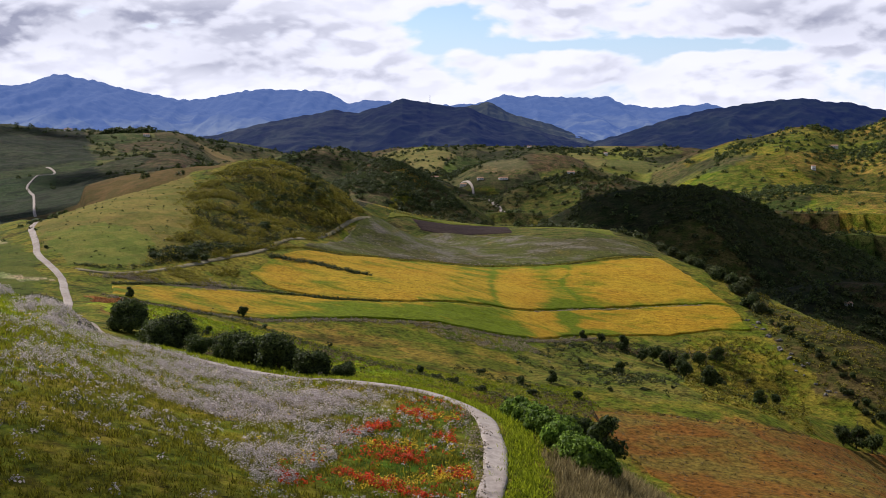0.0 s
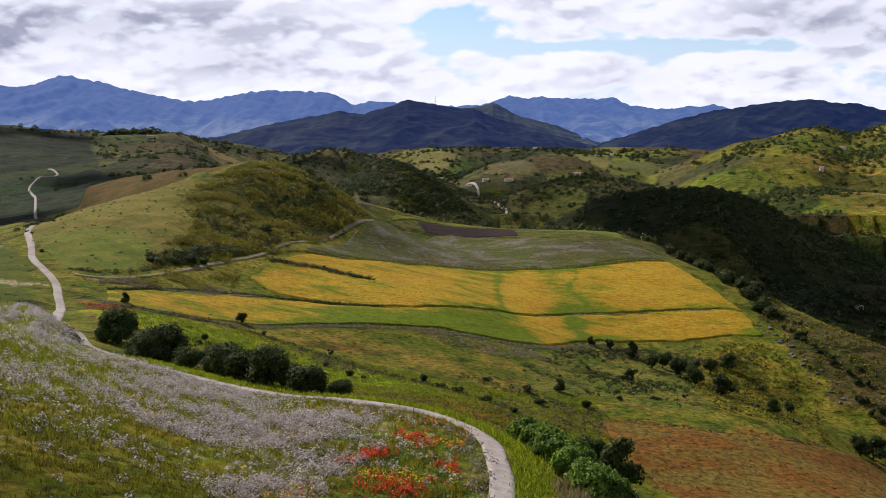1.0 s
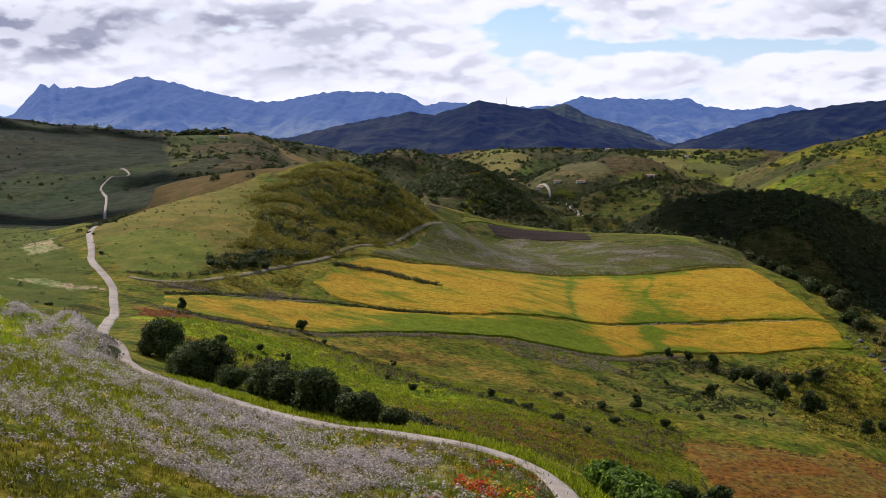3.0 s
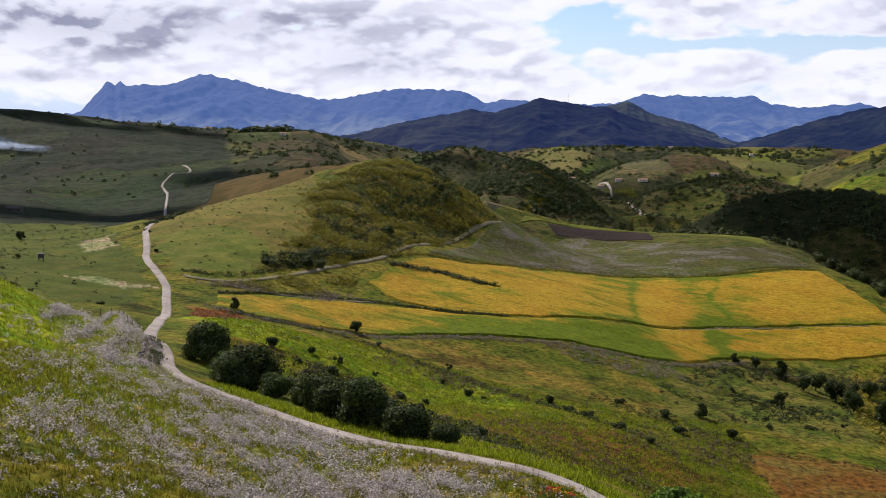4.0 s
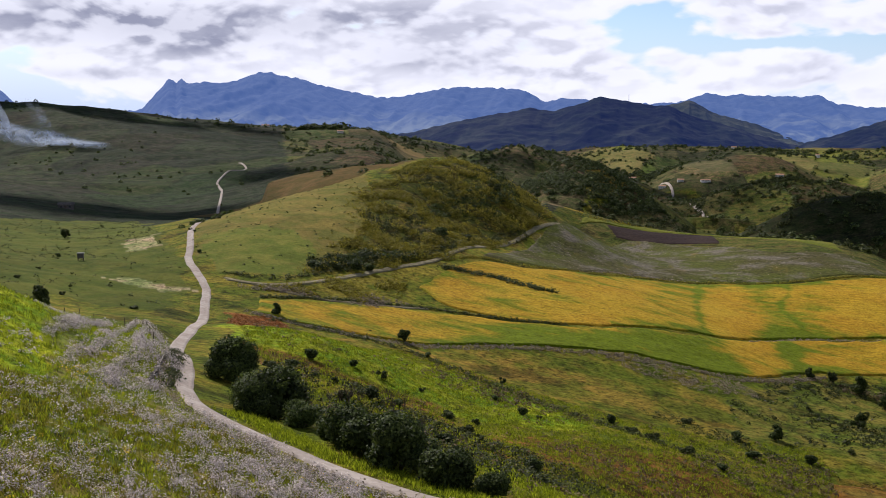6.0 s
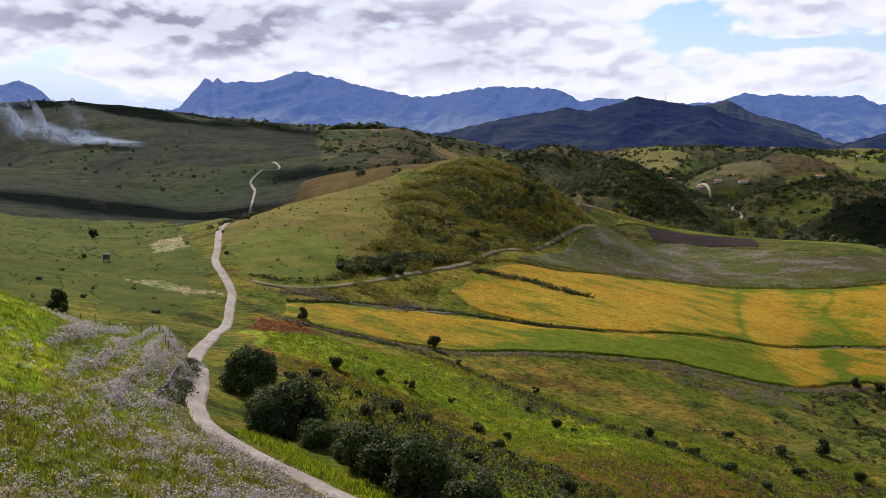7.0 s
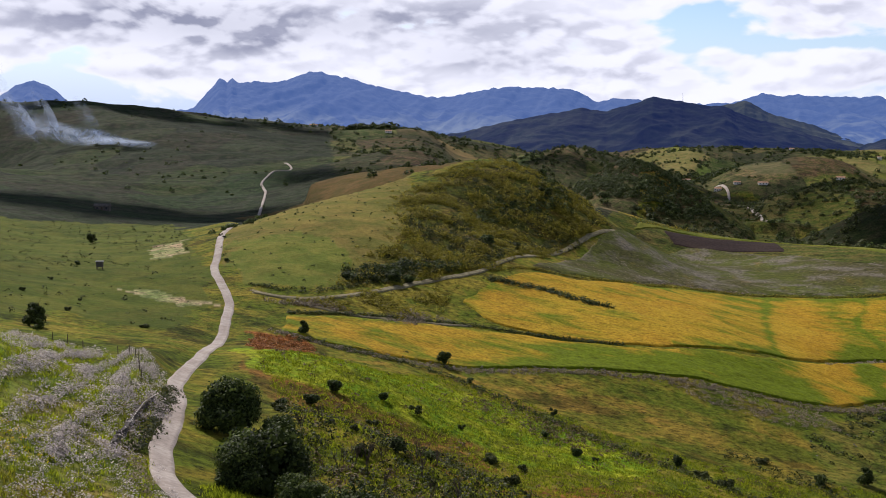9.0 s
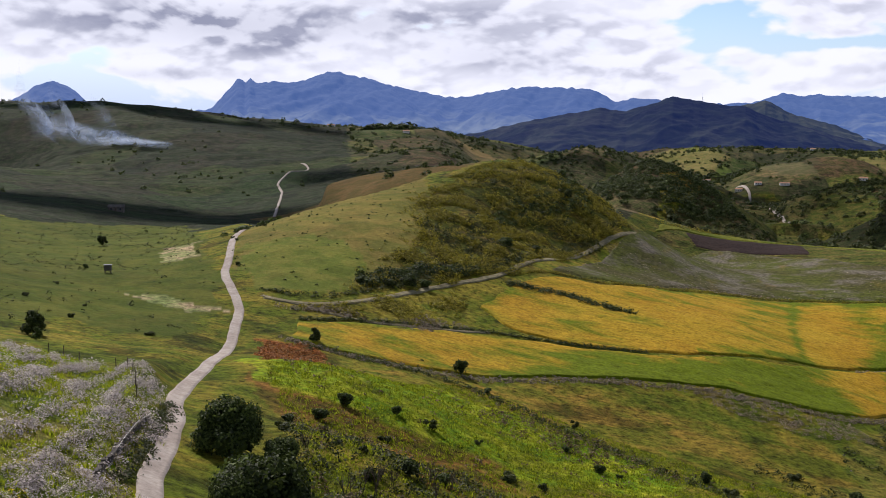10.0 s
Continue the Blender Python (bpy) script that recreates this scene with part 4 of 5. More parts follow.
# ---- kinds of trees and shrubs, built once at the side of the road and then copied ----
KINDS = [
    tree_kind("bush", 11, 4.4, 5.8, 19, 8200, 0.36, DARK_LEAF, 1.0, "dense dark green rounded tree beside the road", "roadside trees"),
    tree_kind("bush", 12, 4.9, 5.2, 20, 8200, 0.36, DARK_LEAF, 1.0, "wide dark green tree beside the road", "roadside trees"),
    tree_kind("bush", 13, 3.8, 4.6, 15, 5600, 0.35, DARK_LEAF, 1.0, "dark green bushy tree beside the road", "roadside trees"),
]
SHRUBS = [
    tree_kind("shrub", 21, 1.5, 2.0, 7, 900, 0.30, DARK_LEAF, 0.6, "small dark green shrub in the grass", "shrubs"),
    tree_kind("shrub", 22, 1.7, 1.7, 7, 900, 0.30, MID_LEAF, 0.6, "small olive green shrub in the grass", "shrubs"),
    tree_kind("shrub", 23, 1.3, 2.6, 6, 800, 0.30, MID_LEAF, 0.7, "upright olive green shrub", "shrubs"),
]
HEDGE_TREES = [
    tree_kind("hedge_tree", 31, 4.0, 4.6, 11, 1500, 0.62, MID_LEAF, 1.0, "olive green hedge tree on the field edge", "hedge trees"),
    tree_kind("hedge_tree", 32, 3.4, 4.4, 10, 1300, 0.60, DARK_LEAF, 1.0, "dark green hedge tree on the field edge", "hedge trees"),
]
FRESH = [
    tree_kind("sapling", 41, 1.6, 2.6, 9, 1500, 0.30, FRESH_LEAF, 0.8, "fresh green leafy sapling beside the road", "saplings"),
    tree_kind("sapling", 42, 1.5, 2.3, 8, 1500, 0.30, FRESH_LEAF, 0.8, "fresh green leafy sapling beside the road", "saplings"),
]
LONE = [
    tree_kind("tree", 51, 2.2, 4.6, 9, 1700, 0.32, DARK_LEAF, 1.3, "small dark green tree on the meadow", "lone trees"),
    tree_kind("tree", 52, 2.4, 4.9, 10, 1800, 0.32, DARK_LEAF, 1.3, "small dark green tree on a short trunk", "lone trees"),
]


def first_place(kind, x, y, size, turn):
    z = float(np.ravel(ground_height(x, y))[0]) - 0.1
    kind.matrix_basis = pose(x, y, z, 0, 0, turn) @ Matrix.Diagonal((size, size, size, 1))
    return kind


# the roadside group
for k, (x, y, s, t) in enumerate([(-62.5, 222, 1.1, 0), (-48, 197, 1.2, 70), (-29, 178, 1.25, 140)]):
    first_place(KINDS[k], x, y, s, t)
for k, x, y, s, t in [(2, -56.5, 223, 0.55, 200), (1, -51, 202, 0.85, 250), (0, -49, 193, 0.7, 30), (2, -41.5, 190, 0.62, 300), (0, -25.5, 173, 0.92, 100), (1, -33, 182, 0.8, 190), (2, -19.5, 168, 0.75, 20), (2, -37, 186, 0.5, 80), (2, -15, 165.5, 0.45, 160)]:
    set_down(bpy.data.objects[KINDS[k].name], x, y, s, t)
# single trees on the meadows
for k, (x, y, s, t) in enumerate([(-133.5, 291, 1.35, 0), (18, 152, 1.25, 60)]):
    first_place(LONE[k], x, y, s, t)
for k, x, y, s, t in [(0, 21.5, 147, 1.3, 160), (0, -99, 353, 0.72, 40), (1, -65, 361, 0.75, 90), (1, -240, 500, 0.85, 0), (0, 69, 431, 1.2, 30), (1, 80, 424, 1.2, 120), (0, 89, 408, 1.6, 200), (1, 86, 398, 1.35, 10), (0, 92, 380, 1.5, 280), (1, 99, 432, 1.2, 50), (0, 108, 440, 1.3, 100), (1, 84, 412, 1.4, 300), (0, 95, 396, 1.2, 20), (1, 75, 418, 1.0, 170), (0, 60, 380, 0.9, 80), (1, 120, 400, 0.9, 10), (0, 104, 365, 1.0, 130), (1, 62, 437, 0.75, 0), (0, 55, 436, 0.7, 220), (1, 128, 354, 1.3, 0), (0, 134, 358, 1.5, 80), (1, 141, 362, 1.3, 130), (0, 34, 347, 0.85, 0), (0, -128, 283, 0.5, 60)]:
    set_down(LONE[k], x, y, s, t)
# shrubs
rng = np.random.default_rng(7)
for k, (x, y, s, t) in enumerate([(-7, 321, 1.2, 0), (-33, 268, 1.0, 60), (-35, 342, 0.9, 120)]):
    first_place(SHRUBS[k], x, y, s, t)
for x, y, s in [(-147, 326, 0.9), (-126, 322, 0.85), (-17, 229, 1.3), (-22, 306, 0.8), (-48, 346, 0.7), (-56, 352, 0.8), (-2, 316, 1.1), (3, 312, 1.2), (10, 306, 1.3), (17, 300, 1.0), (24, 338, 1.2), (12, 345, 1.1), (26, 322, 1.3), (-75, 362, 0.6), (-84, 357, 0.5), (-108, 419, 1.4), (-101, 424, 1.7), (-96, 428, 1.9), (-92, 431, 1.5), (-70, 598, 3.0), (-66, 590, 2.2), (-72, 520, 2.6), (-80, 505, 2.0), (-78, 640, 2.2), (-60, 700, 2.6), (-45, 690, 2.4), (-30, 720, 2.5), (10, 800, 2.4), (-150, 425, 0.6), (-170, 470, 0.9), (-175, 478, 0.8), (-180, 492, 1.0), (-172, 500, 0.9), (40, 330, 1.1), (52, 345, 1.2), (64, 352, 1.1), (75, 360, 1.0), (95, 395, 1.2), (104, 415, 1.3), (112, 400, 1.1), (118, 428, 1.0), (66, 400, 0.9), (48, 390, 1.0), (56, 410, 0.8), (100, 372, 1.2), (88, 352, 1.0), (110, 360, 1.1), (-46, 228, 0.9), (-50, 236, 0.8), (-40, 240, 0.9), (-30, 225, 1.0), (-60, 262, 0.8), (-70, 262, 0.9), (-28, 250, 0.8), (-200, 420, 0.8), (-168, 340, 0.7), (-180, 372, 0.8), (-155, 345, 0.6), (-215, 455, 0.7), (-190, 350, 0.8)]:
    set_down(SHRUBS[int(rng.integers(3))], x, y, s, float(rng.uniform(0, 360)), float(rng.uniform(0.55, 0.9)))
for x, y in [(-46, 226), (-44, 235), (-59, 276), (-39, 283), (-33, 282), (-62, 238), (-69, 272), (-57, 220), (-47, 297), (-55, 292), (-34, 318), (-26, 306), (-69, 285), (-61, 291)]:
    set_down(SHRUBS[int(rng.integers(3))], x, y, float(rng.uniform(0.7, 1.3)), float(rng.uniform(0, 360)), float(rng.uniform(0.7, 1.0)))
# saplings in a row on the right verge
first_place(FRESH[0], 9.2, 151, 1.0, 0)
first_place(FRESH[1], 9.8, 148, 1.0, 40)
for k in range(39):
    f = (k // 3) / 12
    set_down(FRESH[k % 2], 9.6 + 5.0 * f + 1.7 * (k % 3) + rng.uniform(-0.4, 0.4), 149 - 26.5 * f + rng.uniform(-0.6, 0.6), rng.uniform(1.3, 1.65), rng.uniform(0, 360))
# the hedge along the far edge of the wheat
first_place(HEDGE_TREES[0], 133, 600, 1.0, 0)
first_place(HEDGE_TREES[1], 136, 560, 1.0, 0)
for x, y in along(rng, [(141, 735), (133, 660), (135, 600), (138, 540), (140, 505)], 44, 2.5):
    set_down(HEDGE_TREES[int(rng.integers(2))], x + rng.uniform(0, 7), y, rng.uniform(0.8, 1.6), rng.uniform(0, 360), rng.uniform(0.75, 1.0))
for x, y in along(rng, [(142, 505), (144, 470), (149, 430), (152, 395), (150, 365)], 34, 2.2):
    set_down(SHRUBS[int(rng.integers(3))], x + rng.uniform(0, 8), y, rng.uniform(0.8, 1.6), rng.uniform(0, 360))


def bare_tree(x, y, height, seed):
    """A leafless grey tree: forked limbs and twigs."""
    rnd = random.Random(seed)
    verts, faces = [], []

    def grow(p, d, length, r, depth):
        e = p + d * length
        limb(verts, faces, p, e, r, r * 0.65, 5)
        if depth:
            for _ in range(3 if depth > 1 else 2):
                n = (d + Vector((rnd.uniform(-0.6, 0.6), rnd.uniform(-0.6, 0.6), rnd.uniform(0.0, 0.4)))).normalized()
                grow(e, n, length * rnd.uniform(0.55, 0.85), r * 0.6, depth - 1)

    for _ in range(3):
        grow(Vector((rnd.uniform(-0.3, 0.3), rnd.uniform(-0.3, 0.3), -0.3)), Vector((rnd.uniform(-0.3, 0.3), rnd.uniform(-0.3, 0.3), 1)).normalized(), height * 0.36, 0.07, 3)
    ob = new("bare_tree")
    ob.location = (x, y, float(np.ravel(ground_height(x, y))[0]))
    me = mesh_from("branchwork", verts, faces)
    part("branchwork", me, BARK, ob)
    return tagged(ob, "leafless grey-brown tree with thin forked branches", "tree", "bare trees")


for k, (x, y, h) in enumerate([(-44, 221, 5.5), (-39, 229, 3.2), (-33, 226, 3.4), (-41, 218, 3.0), (-36, 222, 2.6), (103, 436, 4.0), (115, 420, 3.6), (98, 418, 4.2), (92, 440, 3.6), (112, 385, 3.2)] + [(x, y, 2.4 + 0.4 * (x % 4)) for x, y in [(-47, 220), (-46, 222), (-44, 228), (-41, 236), (-39, 239), (-55, 229), (-55, 236), (-52, 215)]]):
    bare_tree(x, y, h, 100 + k)

# ---- low plants beyond counting ----
rng = np.random.default_rng(3)


def streaks(x, y):
    return np.clip(0.38 + 0.45 * ripple(x, y, 5.0, 1.0) + 0.40 * ripple(x, y, 1.9, 3.0) + 0.25 * np.sin((x * 0.8 + y * 0.5) / 0.6), 0.04, 1) * np.clip(1 + (x + 34) / 26, 0.22, 1)


def rim_rows(x, y):
    return np.clip(1.9 * np.sin((0.935 * x + 0.355 * y + 1.2 * np.sin(y / 7)) * 1.25) - 0.4 + 0.9 * ripple(x, y, 2.6, 2), 0.01, 1)


tufts("lilac_bloom", rng, strewn(rng, BLOOM_SLOPE, 4000, streaks), 0.58, 0.75, 28, 0.16, BLOOM, "lilac-white flowering herbs in drifts on the slope", "wildflowers", 1.2)
tufts("lilac_bloom", rng, strewn(rng, BLOOM_RIM, 620, rim_rows), 0.95, 0.95, 50, 0.22, BLOOM, "lilac-white flowering herbs in rows on the rim", "wildflowers", 1.2)
tufts("lilac_bloom", rng, strewn(rng, NEAR_SLOPE, 3200, lambda x, y: np.clip(0.25 + 0.6 * ripple(x, y, 6, 2) + 0.4 * ripple(x, y, 2.2, 5), 0.05, 1) * np.clip((y - 60) / 60, 0.3, 1)), 0.5, 0.6, 24, 0.2, BLOOM, "scattered lilac-white flowering herbs in the grass", "wildflowers", 1.2)
blades("tall_grass", rng, strewn(rng, [p for p in NEAR_SLOPE if p[1] > 120] + [(-60, 120), (-10, 150)], 12000), 0.5, 0.42, 9, 0.06, GRASS, "lush green grass on the upper slope", "grass")
blades("olive_grass", rng, strewn(rng, NEAR_LOW, 20000), 0.5, 0.42, 9, 0.055, OLIVE_GRASS, "olive grass on the near slope", "grass")
tufts("lilac_bloom", rng, along(rng, [(-63.5, 190), (-66.4, 199), (-69.6, 208), (-73, 217), (-76.3, 226), (-84, 243), (-95, 262)], 150, 0.9), 0.7, 0.9, 40, 0.2, BLOOM, "lilac-white flowering herbs hanging over the bank", "wildflowers", 1.0)
tufts("bank_weed", rng, along(rng, [(-60.5, 192), (-63.2, 200), (-66.2, 208), (-70.4, 218), (-74, 228), (-82, 245)], 260, 0.6), 0.55, 0.6, 20, 0.24, MID_LEAF, "dark weeds at the foot of the bank", "weeds")
tufts("poppy", rng, strewn(rng, POPPY_PATCH, 820, lambda x, y: np.clip(ripple(x, y, 1.9, 5), 0.02, 1)), 0.32, 0.5, 10, 0.19, POPPY, "red poppies in the green crop", "wildflowers")
tufts("yellow_flower", rng, strewn(rng, POPPY_PATCH, 400, lambda x, y: np.clip(ripple(x, y, 2.3, 9), 0.02, 1)), 0.35, 0.5, 10, 0.18, YELLOW, "yellow flowers among the poppies", "wildflowers")
tufts("yellow_flower", rng, strewn(rng, BLOOM_SLOPE, 160, lambda x, y: np.clip(ripple(x, y, 3.3, 4), 0.01, 1)), 0.4, 0.5, 10, 0.18, YELLOW, "yellow flowers among the lilac herbs", "wildflowers")
blades("verge_grass", rng, along(rng, [(8, 100), (9, 127), (7.5, 140), (1, 151), (-12, 159), (-22, 166), (-36, 176), (-50, 190)], 2200, 1.2), 0.5, 0.5, 11, 0.06, GRASS, "tall green verge grass along the road", "grass")
tufts("verge_herb", rng, along(rng, [(3.2, 100), (3.4, 127), (2, 135), (-4, 142), (-14, 151), (-24, 158), (-38, 167.5), (-54, 182), (-66, 203), (-74, 224)], 420, 0.6), 0.5, 0.8, 16, 0.2, THISTLE, "grey-lilac herbs on the bank above the road", "wildflowers")
blades("dry_grass", rng, strewn(rng, [(11, 100), (11, 122), (17, 128), (24, 140), (34, 150), (50, 120), (40, 80)], 6500), 0.6, 1.0, 11, 0.06, STRAW, "dry straw-coloured grass on the near bank", "grass")
blades("slope_grass", rng, strewn(rng, [(8, 155), (-15, 168), (-45, 205), (-65, 250), (-90, 300), (-60, 355), (0, 330), (45, 345), (42, 290), (30, 200)], 22000), 0.7, 0.38, 8, 0.08, GRASS, "rough green grass on the slope below the road", "grass")
tufts("hedge_line", rng, along(rng, [(-98, 346), (-80, 350), (-60, 350), (-44, 342), (-30, 333), (-16, 323), (0, 312), (14, 303)], 420, 1.3), 0.8, 0.9, 18, 0.34, MID_LEAF, "thin line of low olive shrubs across the slope", "hedge")
tufts("hedge_line", rng, along(rng, [(5, 345), (18, 338), (30, 330), (40, 322)], 150, 3.0), 0.9, 1.0, 18, 0.36, MID_LEAF, "low olive scrub above the rust field", "hedge")
tufts("hedge_line", rng, along(rng, [(56, 434), (72, 433), (90, 440), (108, 447), (122, 452)], 240, 2.5), 0.9, 1.1, 18, 0.4, DRY_LEAF, "brown and olive scrub under the wheat's edge", "hedge")
tufts("slope_herb", rng, strewn(rng, [(8, 155), (-15, 168), (-45, 205), (-65, 250), (-90, 300), (-60, 355), (0, 330), (45, 345), (42, 290), (30, 200)], 2600, lambda x, y: np.clip(ripple(x, y, 11, 6), 0.05, 1)), 0.7, 0.7, 14, 0.34, DRY_LEAF, "brown dry weeds on the slope", "weeds")
tufts("dark_scrub", rng, strewn(rng, [(-64, 245), (-50, 205), (-15, 190), (0, 240), (-45, 275)], 900), 0.8, 1.1, 20, 0.36, MID_LEAF, "low dark scrub below the roadside trees", "shrubs")
def hummocks(x, y):
    return np.clip(0.25 + 0.9 * ripple(x, y, 4.2, 3) + 0.5 * ripple(x, y, 12, 1), 0.03, 1)


tufts("hill_brush", rng, strewn(rng, BRUSH_HILL, 4600, hummocks), 1.35, 1.7, 28, 0.46, GORSE, "low olive-yellow brush all over the hill", "brush", 0.3)
tufts("hill_brush", rng, strewn(rng, BRUSH_HILL, 650, lambda x, y: np.clip(0.1 + ripple(x, y, 13, 1), 0.03, 1)), 1.25, 1.3, 24, 0.5, MID_LEAF, "dark shrubs dotted over the brushy hill", "brush", 0.2)
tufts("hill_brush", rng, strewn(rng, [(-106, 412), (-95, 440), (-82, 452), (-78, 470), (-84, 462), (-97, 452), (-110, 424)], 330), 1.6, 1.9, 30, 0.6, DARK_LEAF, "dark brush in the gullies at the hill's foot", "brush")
# Darker, then lighter leaves: the hill's shaded and sunlit sides put into brush colour.
tufts("hill_brush", rng, strewn(rng, [(-98, 538), (-90, 536), (-74, 575), (-64, 570), (-68, 600), (-80, 592), (-92, 560)], 210), 1.6, 1.7, 30, 0.6, DARK_LEAF, "dark green brush painting the shade in the hill's gully", "brush")
tufts("hill_brush", rng, strewn(rng, [(-124, 548), (-121, 586), (-108, 623), (-98, 630), (-89, 600), (-101, 564), (-105, 514), (-112, 509)], 900, hummocks), 1.0, 0.9, 22, 0.42, OLIVE_GRASS, "yellow-green brush painting the sunlight on the hill's shoulder", "brush")
tufts("hill_brush", rng, along(rng, BRUSH_HILL[9:] + BRUSH_HILL[:3], 420, 3.5), 0.9, 0.9, 22, 0.4, GORSE, "loose brush thinning out into the meadow", "brush")
tufts("crest_shrub", rng, along(rng, [(-86, 645), (-78, 640), (-72, 632), (-66, 610), (-62, 592)], 40, 3.0), 2.4, 2.8, 60, 0.7, DARK_LEAF, "dark shrubs on the crest of the brushy hill", "shrubs")
tufts("track_verge", rng, along(rng, [(-129, 394), (-110, 398), (-93.5, 438), (-77, 482), (-61, 558), (-43, 618)], 420, 1.2), 0.8, 0.9, 20, 0.4, MID_LEAF, "dark weedy verge above the hill track", "brush")
tufts("field_brush", rng, strewn(rng, [(-124, 384), (-104, 382), (-84, 395), (-76, 412), (-78, 440), (-92, 425), (-106, 394)], 700, hummocks), 0.9, 1.0, 20, 0.42, GORSE, "rough olive brush between the tracks", "brush")
tufts("field_brush", rng, strewn(rng, [(-122, 380), (-104, 378), (-84, 388), (-72, 405), (-78, 412), (-96, 390)], 260, hummocks), 0.9, 0.9, 22, 0.36, THISTLE, "grey thistly weeds between the tracks", "weeds")
tufts("meadow_tuft", rng, strewn(rng, LIT_MEADOW, 150), 0.5, 0.5, 14, 0.4, MID_LEAF, "dark tufts on the mown hill meadow", "weeds")
tufts("olive_scrub", rng, strewn(rng, OLIVE_SLOPE, 1500), 0.9, 0.7, 12, 0.55, GORSE, "yellow-olive brush on the rocky slope", "brush")
tufts("slope_scrub", rng, strewn(rng, SCRUB_SLOPE, 750, lambda x, y: np.clip(0.2 + ripple(x, y, 9, 2), 0.05, 1)), 0.9, 0.8, 16, 0.45, MID_LEAF, "olive scrub on the slope under the wheat", "brush")
tufts("slope_scrub", rng, strewn(rng, BEYOND_HEDGE, 1100), 1.0, 0.9, 12, 0.6, GORSE, "thin brown-olive scrub past the hedge", "brush")
tufts("hedge_strip", rng, along(rng, [(-71, 461), (-52, 462), (-30, 456)], 380, 1.2), 1.0, 1.3, 18, 0.5, MID_LEAF, "narrow dark hedge strip in the wheat", "hedge")
tufts("hedge_strip", rng, along(rng, [(-73, 470), (-61, 486), (-40, 497), (-12, 544), (26, 567), (64, 570), (114, 598)], 900, 0.6), 0.6, 0.8, 12, 0.4, GORSE, "dark weedy balk above the wheat", "hedge")
tufts("hedge_strip", rng, along(rng, [(-110, 372), (-84, 394), (-64, 409), (-47, 414.5), (-24, 419.6)], 520, 0.5), 0.6, 0.75, 12, 0.4, MID_LEAF, "dark weedy balk between the strips", "hedge")
tufts("hedge_strip", rng, along(rng, [(38, 462), (62, 485.3), (90, 496), (117, 505.5)], 230, 0.45), 0.5, 0.55, 12, 0.35, THISTLE, "brown weedy balk between the wheat strips", "hedge")
tufts("thistle_band", rng, along(rng, [(-104, 348), (-86, 349), (-65, 358), (-43, 379), (-17, 394), (30, 407), (60, 441)], 1300, 1.1), 0.6, 0.6, 14, 0.3, THISTLE, "grey thistle band under the crop strips", "weeds")
tufts("thistle_band", rng, strewn(rng, [(-12, 392), (28, 404), (34, 392), (14, 380)], 420), 0.8, 0.6, 18, 0.28, THISTLE, "grey thistle patch under the crop strips", "weeds")
tufts("fallow_weed", rng, strewn(rng, [(-43, 590), (-10, 735), (42, 700), (71, 650), (108, 675), (113, 604), (65, 575), (33, 575), (-12, 552), (-41, 503), (-60, 492)], 3000, lambda x, y: np.clip(0.2 + ripple(x, y, 30, 3) + 0.5 * ripple(x, y, 7, 1), 0.05, 1)), 0.7, 0.4, 9, 0.42, THISTLE, "grey-lilac weeds on the fallow field", "weeds")
tufts("rust_weed", rng, strewn(rng, RUST_FIELD, 2200), 0.6, 0.6, 10, 0.36, DRY_LEAF, "rusty dry weeds on the lower field", "weeds")
tufts("red_weed", rng, strewn(rng, RED_PATCH, 700), 0.5, 0.4, 10, 0.32, leafy("red_sorrel", (0.27, 0.10, 0.025), (0.40, 0.17, 0.04), 0.2), "reddish sorrel patch beside the crop", "weeds")
tufts("left_weed", rng, strewn(rng, LEFT_MEADOW, 1100, lambda x, y: np.clip(ripple(x, y, 14, 3), 0.05, 1)), 0.5, 0.35, 12, 0.26, MID_LEAF, "tussocks on the left meadow", "grass")
tufts("left_scrub", rng, strewn(rng, LEFT_MEADOW, 300), 0.8, 0.9, 16, 0.4, MID_LEAF, "low shrubs dotted over the meadow", "shrubs")
tufts("vine_row", rng, along(rng, [(-36, 778), (9, 798), (46, 795), (85, 783), (114, 765)], 420, 3.0), 1.0, 1.2, 14, 0.5, GORSE, "yellow-green vines along the crest", "vines")


# far trees and groves, small with distance
def far_scrub(name, poly, n, radius, height, mat, label, keep=None, per=46, leaf=0.55):
    tufts(name, rng, strewn(rng, poly, n, keep), radius, height, per, radius * leaf, mat, label, "trees")


far_scrub("far_grove", VALLEY, 3600, 3.0, 3.4, MID_LEAF, "olive trees dotted over the valley", lambda x, y: np.clip(0.35 + 0.8 * ripple(x, y, 70, 4), 0.06, 1))
far_scrub("far_grove", RIGHT_HILL, 1300, 3.8, 4.0, DARK_LEAF, "dark trees dotted over the right hill", lambda x, y: np.clip(0.2 + 0.9 * ripple(x, y, 60, 2), 0.05, 1))
far_scrub("far_grove", LEFT_LAND, 260, 2.5, 2.8, DARK_LEAF, "dark trees dotted over the left country", lambda x, y: np.clip(0.9 * ripple(x, y, 90, 8) - 0.1, 0.03, 1) * np.clip((y - 780) / 300, 0.03, 1))
far_scrub("knoll_wood", [(-130, 1220), (-90, 1330), (-20, 1330), (30, 1200), (-20, 1130), (-110, 1150)], 1300, 3.0, 3.0, DARK_LEAF, "dark wood on the round knoll", None, 70, 0.36)
far_scrub("knoll_wood", [(-560, 1850), (-540, 1930), (-490, 1930), (-470, 1850)], 260, 6.0, 7.0, DARK_LEAF, "dark wood on the far knoll")
far_scrub("spur_scrub", [(190, 1130), (210, 1330), (300, 1290), (350, 1050), (260, 960)], 700, 3.0, 2.8, MID_LEAF, "dark scrub on the shaded spur", None, 56, 0.40)
